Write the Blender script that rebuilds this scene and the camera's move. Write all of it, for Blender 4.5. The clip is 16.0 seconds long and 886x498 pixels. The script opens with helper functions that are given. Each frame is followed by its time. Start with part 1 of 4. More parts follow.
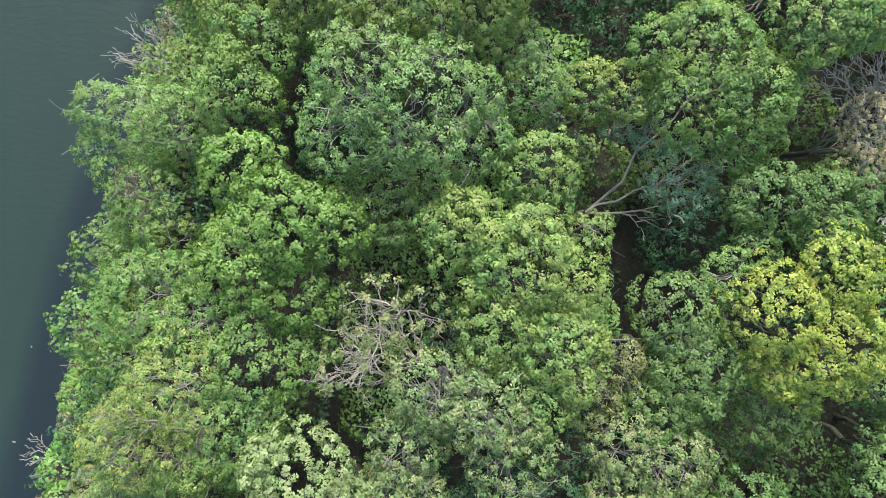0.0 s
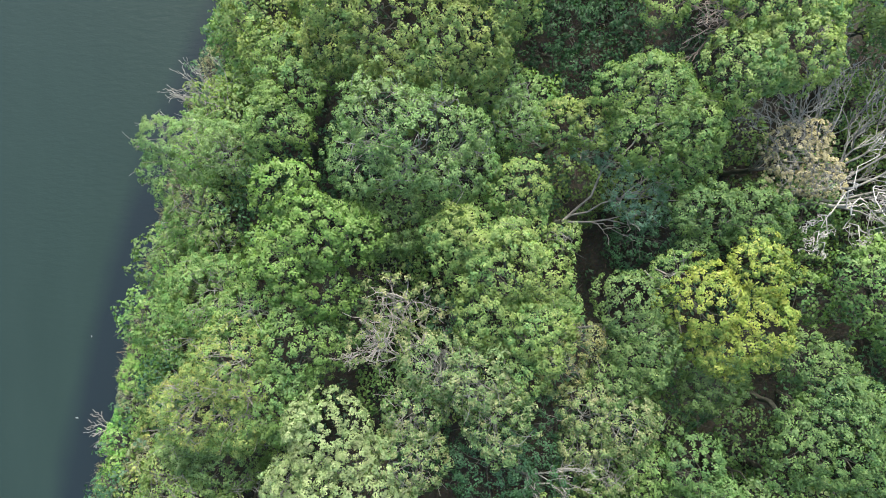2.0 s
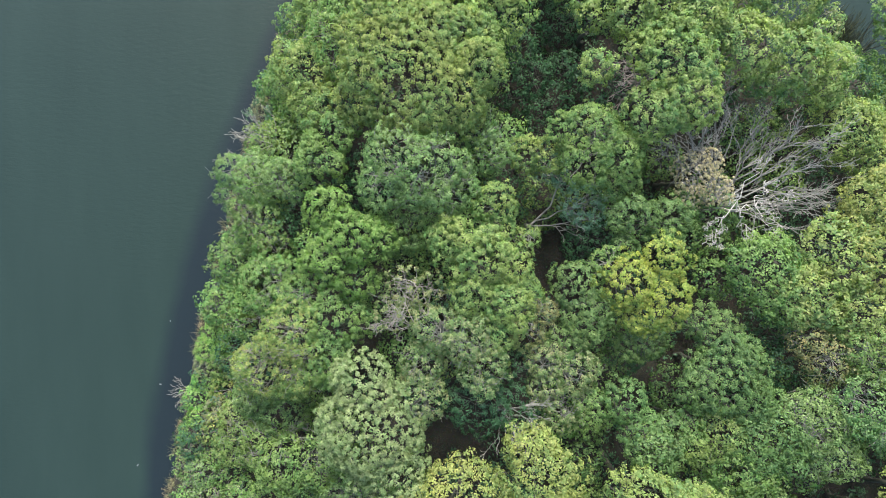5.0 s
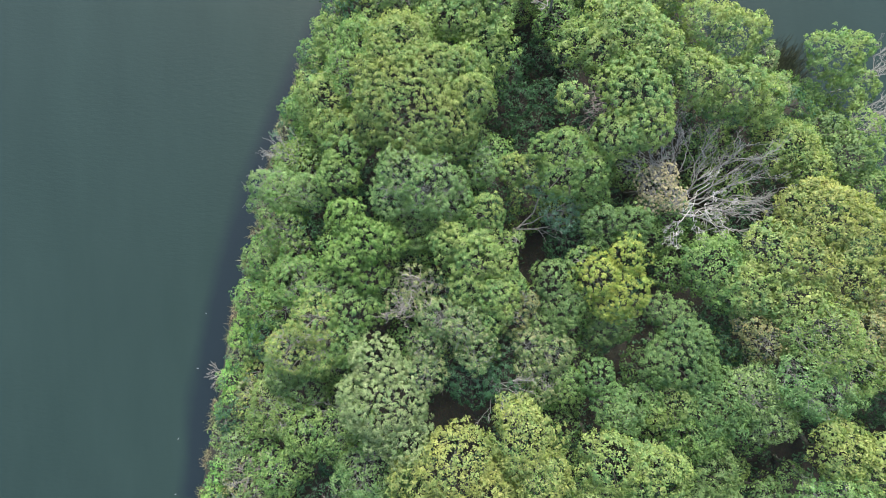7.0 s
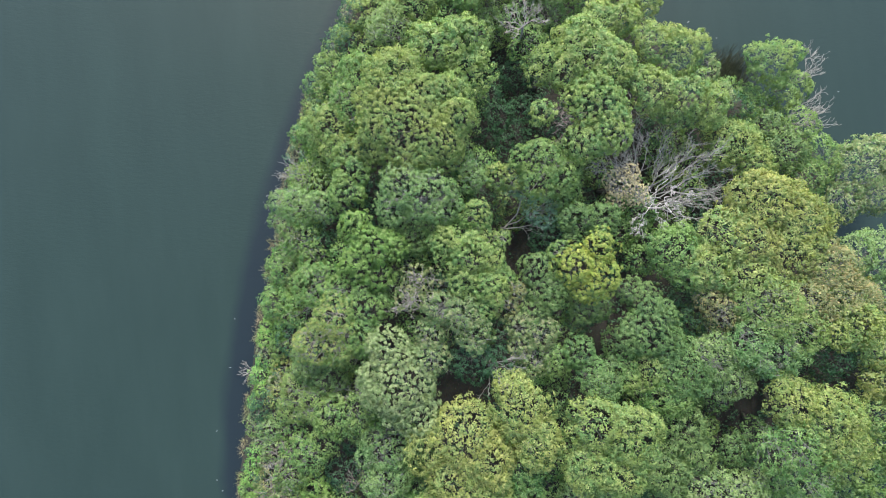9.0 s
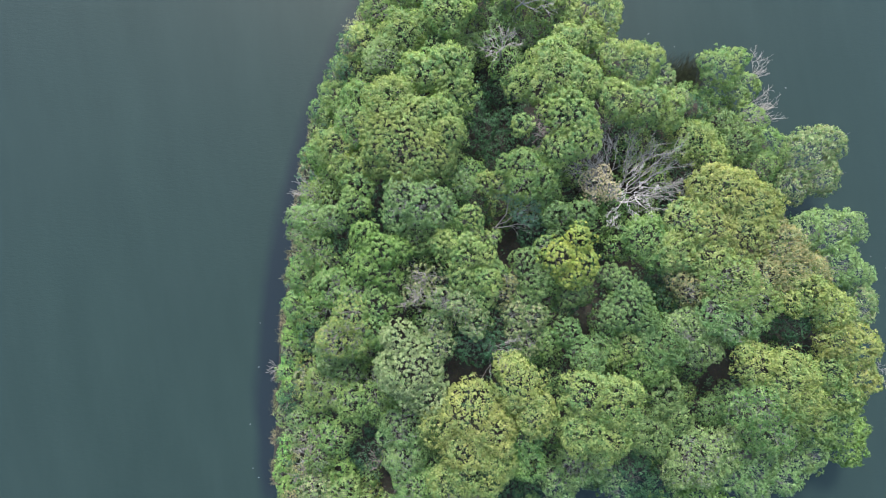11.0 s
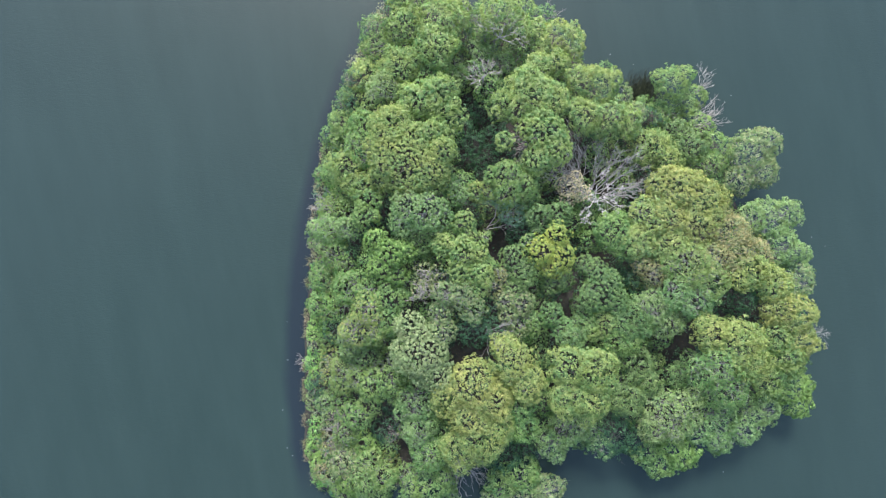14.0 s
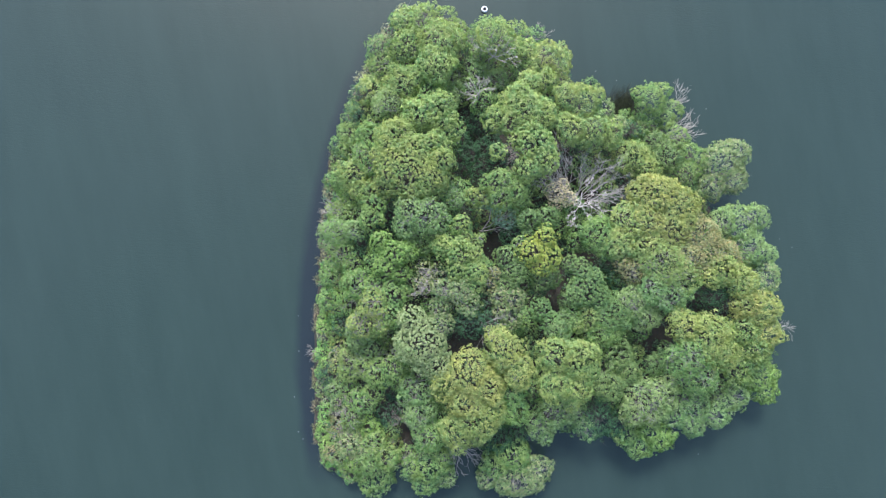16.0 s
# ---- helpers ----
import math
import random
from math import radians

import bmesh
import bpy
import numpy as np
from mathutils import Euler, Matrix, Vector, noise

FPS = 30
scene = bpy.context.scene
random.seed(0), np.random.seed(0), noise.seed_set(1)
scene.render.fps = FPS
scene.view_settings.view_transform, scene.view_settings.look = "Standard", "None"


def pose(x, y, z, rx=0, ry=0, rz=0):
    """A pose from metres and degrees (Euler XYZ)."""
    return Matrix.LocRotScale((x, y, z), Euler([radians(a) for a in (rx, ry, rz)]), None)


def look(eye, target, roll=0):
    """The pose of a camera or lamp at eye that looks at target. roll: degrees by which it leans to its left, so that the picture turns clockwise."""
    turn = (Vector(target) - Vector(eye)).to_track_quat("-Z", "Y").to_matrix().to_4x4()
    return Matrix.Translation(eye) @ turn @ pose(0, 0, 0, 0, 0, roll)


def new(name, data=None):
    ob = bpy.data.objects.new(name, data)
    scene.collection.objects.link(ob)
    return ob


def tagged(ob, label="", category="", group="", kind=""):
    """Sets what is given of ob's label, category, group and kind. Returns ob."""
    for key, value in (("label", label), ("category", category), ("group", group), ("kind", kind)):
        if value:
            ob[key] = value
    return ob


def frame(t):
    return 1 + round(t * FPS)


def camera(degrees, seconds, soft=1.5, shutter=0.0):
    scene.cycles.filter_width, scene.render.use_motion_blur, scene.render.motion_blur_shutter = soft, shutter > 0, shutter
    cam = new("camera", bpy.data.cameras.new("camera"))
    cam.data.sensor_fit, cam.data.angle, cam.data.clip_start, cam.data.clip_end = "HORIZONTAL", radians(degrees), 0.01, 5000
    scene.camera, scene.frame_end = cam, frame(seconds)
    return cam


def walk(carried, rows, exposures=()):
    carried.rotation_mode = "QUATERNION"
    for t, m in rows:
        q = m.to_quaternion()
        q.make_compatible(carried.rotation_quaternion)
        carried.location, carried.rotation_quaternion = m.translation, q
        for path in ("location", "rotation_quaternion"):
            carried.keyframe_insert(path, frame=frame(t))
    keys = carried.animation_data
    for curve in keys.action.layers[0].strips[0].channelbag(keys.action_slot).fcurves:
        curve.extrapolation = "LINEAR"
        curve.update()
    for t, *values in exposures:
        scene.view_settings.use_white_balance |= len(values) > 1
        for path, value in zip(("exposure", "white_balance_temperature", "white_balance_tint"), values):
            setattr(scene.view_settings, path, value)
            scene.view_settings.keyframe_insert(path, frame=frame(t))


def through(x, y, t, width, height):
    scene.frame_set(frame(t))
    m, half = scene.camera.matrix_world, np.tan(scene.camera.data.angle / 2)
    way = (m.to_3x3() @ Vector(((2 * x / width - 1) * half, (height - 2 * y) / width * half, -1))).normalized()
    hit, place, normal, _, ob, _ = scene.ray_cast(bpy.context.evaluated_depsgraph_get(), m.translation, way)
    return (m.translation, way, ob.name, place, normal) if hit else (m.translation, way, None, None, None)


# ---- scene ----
cam = camera(73.0, 16.0, soft=1.0)
METRES, EYE, TILT, LEAN, TURN = 32.0, 18.0, -90.0, 0.0, 0.0
SIDE = 0.733
EXPOSURE = 1.67
ROWS = [
    (0.0, 0.0, 0.0, 0.0, 0.0, 0.0, -0.0),
    (0.5, 0.0001, -0.0119, 0.0008, 0.03, -0.05, -0.02),
    (1.0, -0.0006, -0.0341, 0.0021, 0.06, -0.01, -0.03),
    (1.5, -0.0012, -0.0656, 0.0029, 0.01, 0.03, 0.06),
    (2.0, -0.0005, -0.0962, 0.0039, -0.04, 0.02, 0.18),
    (2.5, 0.001, -0.1294, 0.0038, -0.06, -0.05, 0.38),
    (3.0, 0.0017, -0.1601, 0.004, -0.07, -0.02, 0.55),
    (3.5, 0.0021, -0.1933, 0.0027, -0.07, -0.01, 0.76),
    (4.0, 0.0023, -0.2237, 0.002, -0.07, -0.02, 0.99),
    (6.5, 0.0007, -0.3872, 0.0052, -0.17, -0.08, 1.49),
    (7.0, -0.0002, -0.4184, 0.005, -0.24, -0.07, 1.64),
    (7.5, 0.0001, -0.4517, 0.005, -0.33, -0.04, 2.35),
    (8.0, 0.0004, -0.4832, 0.0048, -0.38, -0.04, 3.23),
    (8.5, -0.0002, -0.5169, 0.0046, -0.43, -0.03, 4.18),
    (9.0, -0.0012, -0.5485, 0.0048, -0.48, -0.02, 5.0),
    (11.5, -0.0098, -0.7125, 0.0048, -0.78, 0.01, 9.29),
    (12.0, -0.0121, -0.7437, 0.0053, -0.85, -0.01, 10.02),
    (12.5, -0.0141, -0.7769, 0.0065, -0.95, -0.04, 10.7),
    (13.0, -0.0165, -0.8076, 0.0082, -1.02, -0.05, 11.11),
    (13.5, -0.0196, -0.8407, 0.0086, -1.09, -0.06, 11.36),
    (14.0, -0.0219, -0.8713, 0.0085, -1.14, -0.06, 11.41),
    (14.5, -0.0245, -0.9042, 0.0089, -1.24, -0.09, 11.39),
    (15.0, -0.0271, -0.9346, 0.01, -1.33, -0.12, 11.36),
    (15.5, -0.0298, -0.9675, 0.0109, -1.41, -0.12, 11.34),
    (16.0, -0.0325, -0.9985, 0.0116, -1.47, -0.14, 11.3),
]
walk(cam, [(t, pose(0, 0, EYE, TILT, LEAN, TURN) @ pose(METRES * SIDE * x, METRES * y, METRES * SIDE * z, 90 + pitch, roll, yaw)) for t, x, y, z, yaw, pitch, roll in ROWS],
     [(0.0, EXPOSURE, 6650, 3), (4.0, EXPOSURE - 0.03, 6580, 3), (9.0, EXPOSURE - 0.03, 6290, 7), (16.0, EXPOSURE + 0.17, 5980, 12)])

# ---- light ----
SUN_AZ, SUN_EL = 86.0, 47.0          # degrees: from +x towards +y, and above the horizon
world = bpy.data.worlds.new("hazy_sky")
scene.world = world
world.use_nodes = True
wn = world.node_tree
sky = wn.nodes.new("ShaderNodeTexSky")
sky.sky_type, sky.sun_disc = "NISHITA", False
sky.sun_elevation, sky.sun_rotation = radians(SUN_EL), radians(90 - SUN_AZ)
sky.air_density, sky.dust_density, sky.ozone_density = 1.0, 3.0, 1.0
wn.links.new(sky.outputs["Color"], wn.nodes["Background"].inputs["Color"])
wn.nodes["Background"].inputs["Strength"].default_value = 0.15
sun = new("sun", bpy.data.lights.new("sun", "SUN"))
sun.data.energy, sun.data.angle, sun.data.color = 1.75, radians(16), (1.0, 0.97, 0.92)
sun.matrix_world = look((math.cos(radians(SUN_AZ)) * 60, math.sin(radians(SUN_AZ)) * 60, math.tan(radians(SUN_EL)) * 60), (0, 0, 0))


# ---- materials ----
def material(name):
    m = bpy.data.materials.new(name)
    m.use_nodes = True
    nt = m.node_tree
    return m, nt, nt.nodes["Principled BSDF"], nt.nodes["Material Output"]


def node(nt, kind, **values):
    n = nt.nodes.new(kind)
    for k, v in values.items():
        n.inputs[k.replace("_", " ")].default_value = v
    return n


def blend(nt, fac, a, b, mode="MIX"):
    n = nt.nodes.new("ShaderNodeMix")
    n.data_type, n.blend_type = "RGBA", mode
    for socket, v in ((n.inputs[0], fac), (n.inputs[6], a), (n.inputs[7], b)):
        if isinstance(v, bpy.types.NodeSocket):
            nt.links.new(v, socket)
        elif isinstance(v, (int, float)):
            socket.default_value = v
        else:
            socket.default_value = (*v, 1)
    return n.outputs[2]


def remap(nt, value, a, b, lo=0.0, hi=1.0):
    n = nt.nodes.new("ShaderNodeMapRange")
    nt.links.new(value, n.inputs["Value"])
    for k, v in (("From Min", a), ("From Max", b), ("To Min", lo), ("To Max", hi)):
        n.inputs[k].default_value = v
    return n.outputs["Result"]


def leaf_material(name, main, second, tip, through=0.48, gloss=0.5):
    """Leaves: main and second colour in patches, tip on some leaves, with light passing through the blade."""
    m, nt, bsdf, out = material(name)
    geo, info = nt.nodes.new("ShaderNodeNewGeometry"), nt.nodes.new("ShaderNodeObjectInfo")
    coord = nt.nodes.new("ShaderNodeTexCoord")
    patch = node(nt, "ShaderNodeTexNoise", Scale=1.1, Detail=3.0)
    nt.links.new(coord.outputs["Object"], patch.inputs["Vector"])
    col = blend(nt, remap(nt, patch.outputs["Fac"], 0.38, 0.62), main, second)
    sprig = node(nt, "ShaderNodeTexNoise", Scale=4.6, Detail=2.0)
    nt.links.new(coord.outputs["Object"], sprig.inputs["Vector"])
    share = nt.nodes.new("ShaderNodeMath")
    share.operation = "MULTIPLY_ADD"
    nt.links.new(geo.outputs["Random Per Island"], share.inputs[0])
    share.inputs[1].default_value = 0.3
    nt.links.new(sprig.outputs["Fac"], share.inputs[2])
    col = blend(nt, remap(nt, share.outputs[0], 0.58, 0.92, 0.0, 0.8), col, tip)
    hue = nt.nodes.new("ShaderNodeHueSaturation")
    nt.links.new(col, hue.inputs["Color"])
    nt.links.new(remap(nt, info.outputs["Random"], 0, 1, 0.485, 0.515), hue.inputs["Hue"])
    tuft = node(nt, "ShaderNodeTexNoise", Scale=3.6, Detail=2.0)
    nt.links.new(coord.outputs["Object"], tuft.inputs["Vector"])
    nt.links.new(remap(nt, tuft.outputs["Fac"], 0.32, 0.68, 0.72, 1.3), hue.inputs["Value"])
    fine = node(nt, "ShaderNodeTexWhiteNoise")
    fine.noise_dimensions = "1D"
    nt.links.new(geo.outputs["Random Per Island"], fine.inputs["W"])
    grey = nt.nodes.new("ShaderNodeCombineColor")
    v = remap(nt, fine.outputs["Value"], 0, 1, 0.88, 1.12)
    for i in range(3):
        nt.links.new(v, grey.inputs[i])
    col = blend(nt, 1.0, hue.outputs["Color"], grey.outputs["Color"], "MULTIPLY")
    nt.links.new(col, bsdf.inputs["Base Color"])
    bsdf.inputs["Roughness"].default_value = gloss
    bsdf.inputs["Specular IOR Level"].default_value = 0.3
    trans = nt.nodes.new("ShaderNodeBsdfTranslucent")
    nt.links.new(blend(nt, 1.0, col, (1.1, 1.15, 0.6), "MULTIPLY"), trans.inputs["Color"])
    mix = nt.nodes.new("ShaderNodeMixShader")
    mix.inputs[0].default_value = through
    nt.links.new(bsdf.outputs[0], mix.inputs[1])
    nt.links.new(trans.outputs[0], mix.inputs[2])
    nt.links.new(mix.outputs[0], out.inputs["Surface"])
    return m


def bark_material(name, a, b, rough=0.85):
    m, nt, bsdf, out = material(name)
    coord = nt.nodes.new("ShaderNodeTexCoord")
    big = node(nt, "ShaderNodeTexNoise", Scale=3.0, Detail=5.0)
    small = node(nt, "ShaderNodeTexNoise", Scale=45.0, Detail=4.0)
    for n in (big, small):
        nt.links.new(coord.outputs["Object"], n.inputs["Vector"])
    col = blend(nt, remap(nt, big.outputs["Fac"], 0.35, 0.65), a, b)
    col = blend(nt, remap(nt, small.outputs["Fac"], 0.3, 0.7, 0, 0.5), col, tuple(c * 0.45 for c in a))
    nt.links.new(col, bsdf.inputs["Base Color"])
    bsdf.inputs["Roughness"].default_value = rough
    bump = node(nt, "ShaderNodeBump", Strength=0.5, Distance=0.01)
    nt.links.new(small.outputs["Fac"], bump.inputs["Height"])
    nt.links.new(bump.outputs[0], bsdf.inputs["Normal"])
    return m


def water_material():
    m, nt, bsdf, out = material("lake_water")
    geo = nt.nodes.new("ShaderNodeNewGeometry")
    broad = node(nt, "ShaderNodeTexNoise", Scale=0.035, Detail=3.0)
    nt.links.new(geo.outputs["Position"], broad.inputs["Vector"])
    col = blend(nt, remap(nt, broad.outputs["Fac"], 0.35, 0.65), WATER_A, WATER_B)
    stretch = node(nt, "ShaderNodeMapping", Scale=(1.0, 0.22, 1.0), Rotation=(0, 0, radians(-20)))
    nt.links.new(geo.outputs["Position"], stretch.inputs["Vector"])
    streak = node(nt, "ShaderNodeTexNoise", Scale=0.5, Detail=6.0, Roughness=0.6)
    nt.links.new(stretch.outputs[0], streak.inputs["Vector"])
    col = blend(nt, remap(nt, streak.outputs["Fac"], 0.35, 0.75, 0.0, 0.5), col, tuple(c * 1.28 for c in WATER_B))
    # a darker, bluer band put into the water colour along the western bank
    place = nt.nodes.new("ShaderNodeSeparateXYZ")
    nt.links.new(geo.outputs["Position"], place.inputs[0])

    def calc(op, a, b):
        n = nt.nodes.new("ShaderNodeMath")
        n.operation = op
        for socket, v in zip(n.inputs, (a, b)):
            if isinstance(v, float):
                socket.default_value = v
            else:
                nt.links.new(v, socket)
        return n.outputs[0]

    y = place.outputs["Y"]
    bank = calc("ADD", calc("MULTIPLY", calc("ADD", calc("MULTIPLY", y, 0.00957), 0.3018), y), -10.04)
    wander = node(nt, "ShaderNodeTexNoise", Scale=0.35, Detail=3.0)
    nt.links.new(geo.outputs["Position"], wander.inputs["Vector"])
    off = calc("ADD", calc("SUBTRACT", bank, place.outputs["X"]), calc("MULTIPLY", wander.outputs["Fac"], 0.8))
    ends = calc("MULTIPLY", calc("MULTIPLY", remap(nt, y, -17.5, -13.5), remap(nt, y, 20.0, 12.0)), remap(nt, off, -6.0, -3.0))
    col = blend(nt, calc("MULTIPLY", calc("MULTIPLY", remap(nt, off, 2.35, 1.55), 0.85), ends), col, BANK_BAND)
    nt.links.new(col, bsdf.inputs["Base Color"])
    bsdf.inputs["Roughness"].default_value = 0.07
    bsdf.inputs["IOR"].default_value = 1.33
    turn = node(nt, "ShaderNodeMapping", Scale=(1.0, 3.2, 1.0), Rotation=(0, 0, radians(-55)))
    nt.links.new(geo.outputs["Position"], turn.inputs["Vector"])
    ripple = node(nt, "ShaderNodeTexNoise", Scale=2.2, Detail=5.0, Roughness=0.62)
    nt.links.new(turn.outputs[0], ripple.inputs["Vector"])
    calm = node(nt, "ShaderNodeTexNoise", Scale=0.09, Detail=2.0)
    nt.links.new(geo.outputs["Position"], calm.inputs["Vector"])
    bump = node(nt, "ShaderNodeBump", Distance=0.05)
    nt.links.new(remap(nt, calm.outputs["Fac"], 0.4, 0.65, 0.06, 0.27), bump.inputs["Strength"])
    nt.links.new(ripple.outputs["Fac"], bump.inputs["Height"])
    nt.links.new(bump.outputs[0], bsdf.inputs["Normal"])
    return m


def soil_material():
    m, nt, bsdf, out = material("leaf_litter_soil")
    geo = nt.nodes.new("ShaderNodeNewGeometry")
    a = node(nt, "ShaderNodeTexNoise", Scale=0.8, Detail=4.0)
    b = node(nt, "ShaderNodeTexVoronoi", Scale=16.0)
    for n in (a, b):
        nt.links.new(geo.outputs["Position"], n.inputs["Vector"])
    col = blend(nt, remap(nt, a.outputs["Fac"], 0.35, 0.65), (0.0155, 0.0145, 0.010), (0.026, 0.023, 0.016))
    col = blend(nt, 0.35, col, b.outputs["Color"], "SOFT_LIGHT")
    nt.links.new(col, bsdf.inputs["Base Color"])
    bsdf.inputs["Roughness"].default_value = 0.95
    bump = node(nt, "ShaderNodeBump", Strength=0.6, Distance=0.03)
    nt.links.new(b.outputs["Distance"], bump.inputs["Height"])
    nt.links.new(bump.outputs[0], bsdf.inputs["Normal"])
    return m


def plain_material(name, color, rough=0.5, scale=12.0, wear=0.25):
    m, nt, bsdf, out = material(name)
    coord = nt.nodes.new("ShaderNodeTexCoord")
    n = node(nt, "ShaderNodeTexNoise", Scale=scale, Detail=5.0)
    nt.links.new(coord.outputs["Object"], n.inputs["Vector"])
    nt.links.new(blend(nt, remap(nt, n.outputs["Fac"], 0.45, 0.75, 0, wear * 2), color, tuple(c * 0.5 for c in color)), bsdf.inputs["Base Color"])
    bsdf.inputs["Roughness"].default_value = rough
    return m


WATER_A, WATER_B = (0.0142, 0.0258, 0.0214), (0.0168, 0.0288, 0.0244)
BANK_BAND = (0.0095, 0.0140, 0.0185)
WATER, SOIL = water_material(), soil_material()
BARK = bark_material("grey_brown_bark", (0.068, 0.068, 0.052), (0.112, 0.110, 0.088))
PALE_BARK = bark_material("bleached_wood", (0.28, 0.25, 0.22), (0.40, 0.37, 0.33))
WHITE_WOOD = bark_material("white_dead_wood", (0.50, 0.47, 0.44), (0.66, 0.63, 0.60))
GREY_BARK = bark_material("grey_dead_wood", (0.20, 0.193, 0.172), (0.33, 0.32, 0.29))
BROWN_TWIG = bark_material("brown_dry_twigs", (0.17, 0.135, 0.115), (0.27, 0.23, 0.205))


# name: (colours), leaf length, leaf width, clump radius, leaves in a clump, fill, share of twigs, words
KINDS = {
    "green": (((0.124, 0.24, 0.085), (0.197, 0.296, 0.085), (0.311, 0.4, 0.165)), 0.12, 0.052, 0.21, 39, 1.0, 1.0, "mid-green broadleaf tree with a dense clumped crown"),
    "lush": (((0.164, 0.288, 0.11), (0.25, 0.324, 0.092), (0.414, 0.442, 0.189)), 0.13, 0.055, 0.21, 42, 1.1, 0.5, "light green broadleaf tree with a full rounded crown"),
    "bright": (((0.148, 0.275, 0.068), (0.184, 0.3, 0.077), (0.308, 0.4, 0.154)), 0.13, 0.060, 0.21, 39, 1.0, 0.8, "bright green broadleaf tree with glossy clumped leaves"),
    "yellow": (((0.228, 0.3, 0.088), (0.156, 0.278, 0.1), (0.392, 0.43, 0.167)), 0.12, 0.050, 0.20, 39, 1.05, 0.8, "yellow-green broadleaf tree with a domed crown"),
    "golden": (((0.269, 0.318, 0.093), (0.186, 0.28, 0.097), (0.42, 0.415, 0.162)), 0.12, 0.052, 0.20, 40, 1.0, 0.7, "golden-green tree with yellowing leaf tips"),
    "lime": (((0.268, 0.358, 0.078), (0.182, 0.305, 0.08), (0.472, 0.482, 0.135)), 0.12, 0.052, 0.20, 40, 1.0, 0.7, "bright lime-yellow tree with a clumped glossy crown"),
    "olive": (((0.19, 0.302, 0.092), (0.152, 0.285, 0.092), (0.369, 0.412, 0.182)), 0.11, 0.040, 0.19, 39, 0.95, 1.4, "olive-green tree with fine yellowing foliage"),
    "amber": (((0.226, 0.309, 0.099), (0.176, 0.297, 0.099), (0.498, 0.449, 0.162)), 0.11, 0.040, 0.19, 39, 0.95, 1.4, "amber-tinged olive tree with yellow tips and fine twigs"),
    "grey": (((0.198, 0.292, 0.112), (0.154, 0.276, 0.1), (0.351, 0.454, 0.218)), 0.11, 0.042, 0.19, 37, 1.05, 1.8, "grey-green tree with thin foliage and bare twigs showing"),
    "pale": (((0.178, 0.27, 0.114), (0.151, 0.26, 0.098), (0.47, 0.44, 0.26)), 0.12, 0.045, 0.19, 36, 1.00, 2.0, "pale green thinning tree with visible twigs"),
    "silver": (((0.232, 0.318, 0.143), (0.181, 0.288, 0.126), (0.399, 0.45, 0.254)), 0.12, 0.052, 0.19, 39, 1.0, 0.6, "silvery pale green tree with light leaf undersides"),
    "teal": (((0.116, 0.21, 0.084), (0.145, 0.24, 0.082), (0.249, 0.34, 0.135)), 0.12, 0.050, 0.21, 39, 1.0, 0.9, "blue-green broadleaf tree with a dense crown"),
    # dark green leaves; in the hollow this colour also paints in its shade
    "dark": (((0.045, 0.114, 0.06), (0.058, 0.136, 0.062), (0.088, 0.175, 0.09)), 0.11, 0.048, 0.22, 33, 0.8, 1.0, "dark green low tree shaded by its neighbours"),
    "russet": (((0.237, 0.258, 0.13), (0.205, 0.27, 0.123), (0.49, 0.385, 0.18)), 0.11, 0.042, 0.19, 37, 1.00, 1.4, "brownish olive tree turning to autumn colour"),
    "tan": (((0.46, 0.41, 0.27), (0.39, 0.345, 0.21), (0.62, 0.57, 0.44)), 0.064, 0.044, 0.105, 26, 0.48, 3.0, "small tree covered in dry tan blossom heads"),
    "dry": (((0.321, 0.362, 0.241), (0.209, 0.288, 0.15), (0.437, 0.361, 0.167)), 0.11, 0.030, 0.18, 33, 0.8, 2.0, "half-dry yellowish shrub at the bank"),
    "bare": (((0.18, 0.24, 0.093), (0.152, 0.23, 0.088), (0.5, 0.44, 0.27)), 0.12, 0.050, 0.19, 36, 0.38, 4.0, "half-bare tree with pale exposed branches"),
    "willow": (((0.202, 0.355, 0.256), (0.146, 0.295, 0.213), (0.324, 0.455, 0.338)), 0.13, 0.028, 0.20, 42, 0.95, 2.2, "feathery pale green tree on a leaning trunk"),
    "bankside": (((0.161, 0.38, 0.084), (0.228, 0.374, 0.108), (0.393, 0.462, 0.204)), 0.10, 0.048, 0.17, 33, 1.1, 0.4, "bright green low shrub on the bank"),
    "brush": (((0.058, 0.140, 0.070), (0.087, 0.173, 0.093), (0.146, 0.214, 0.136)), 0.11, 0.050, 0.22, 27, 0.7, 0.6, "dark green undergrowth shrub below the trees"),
}
LEAF = {k: leaf_material(k + "_leaves", *v[0]) for k, v in KINDS.items()}
UP = np.array((0.0, 0.0, 1.0))


# ---- mesh helpers ----
def mesh_from(name, verts, faces, mat, smooth=False, normals=None):
    """A mesh from an array of places and an array of four-cornered faces, with normals of its own for each corner if given."""
    me = bpy.data.meshes.new(name)
    n, k = len(faces), faces.shape[1]
    me.vertices.add(len(verts))
    me.vertices.foreach_set("co", np.ascontiguousarray(verts, dtype=np.float32).ravel())
    me.loops.add(n * k)
    me.loops.foreach_set("vertex_index", np.ascontiguousarray(faces, dtype=np.int32).ravel())
    me.polygons.add(n)
    me.polygons.foreach_set("loop_start", np.arange(0, n * k, k, dtype=np.int32))
    me.polygons.foreach_set("use_smooth", np.full(n, smooth))
    me.update(calc_edges=True)
    if normals is not None:
        own = me.attributes.new("custom_normal", "FLOAT_VECTOR", "CORNER")
        own.data.foreach_set("vector", np.ascontiguousarray(normals, dtype=np.float32).ravel())
    me.materials.append(mat)
    return me


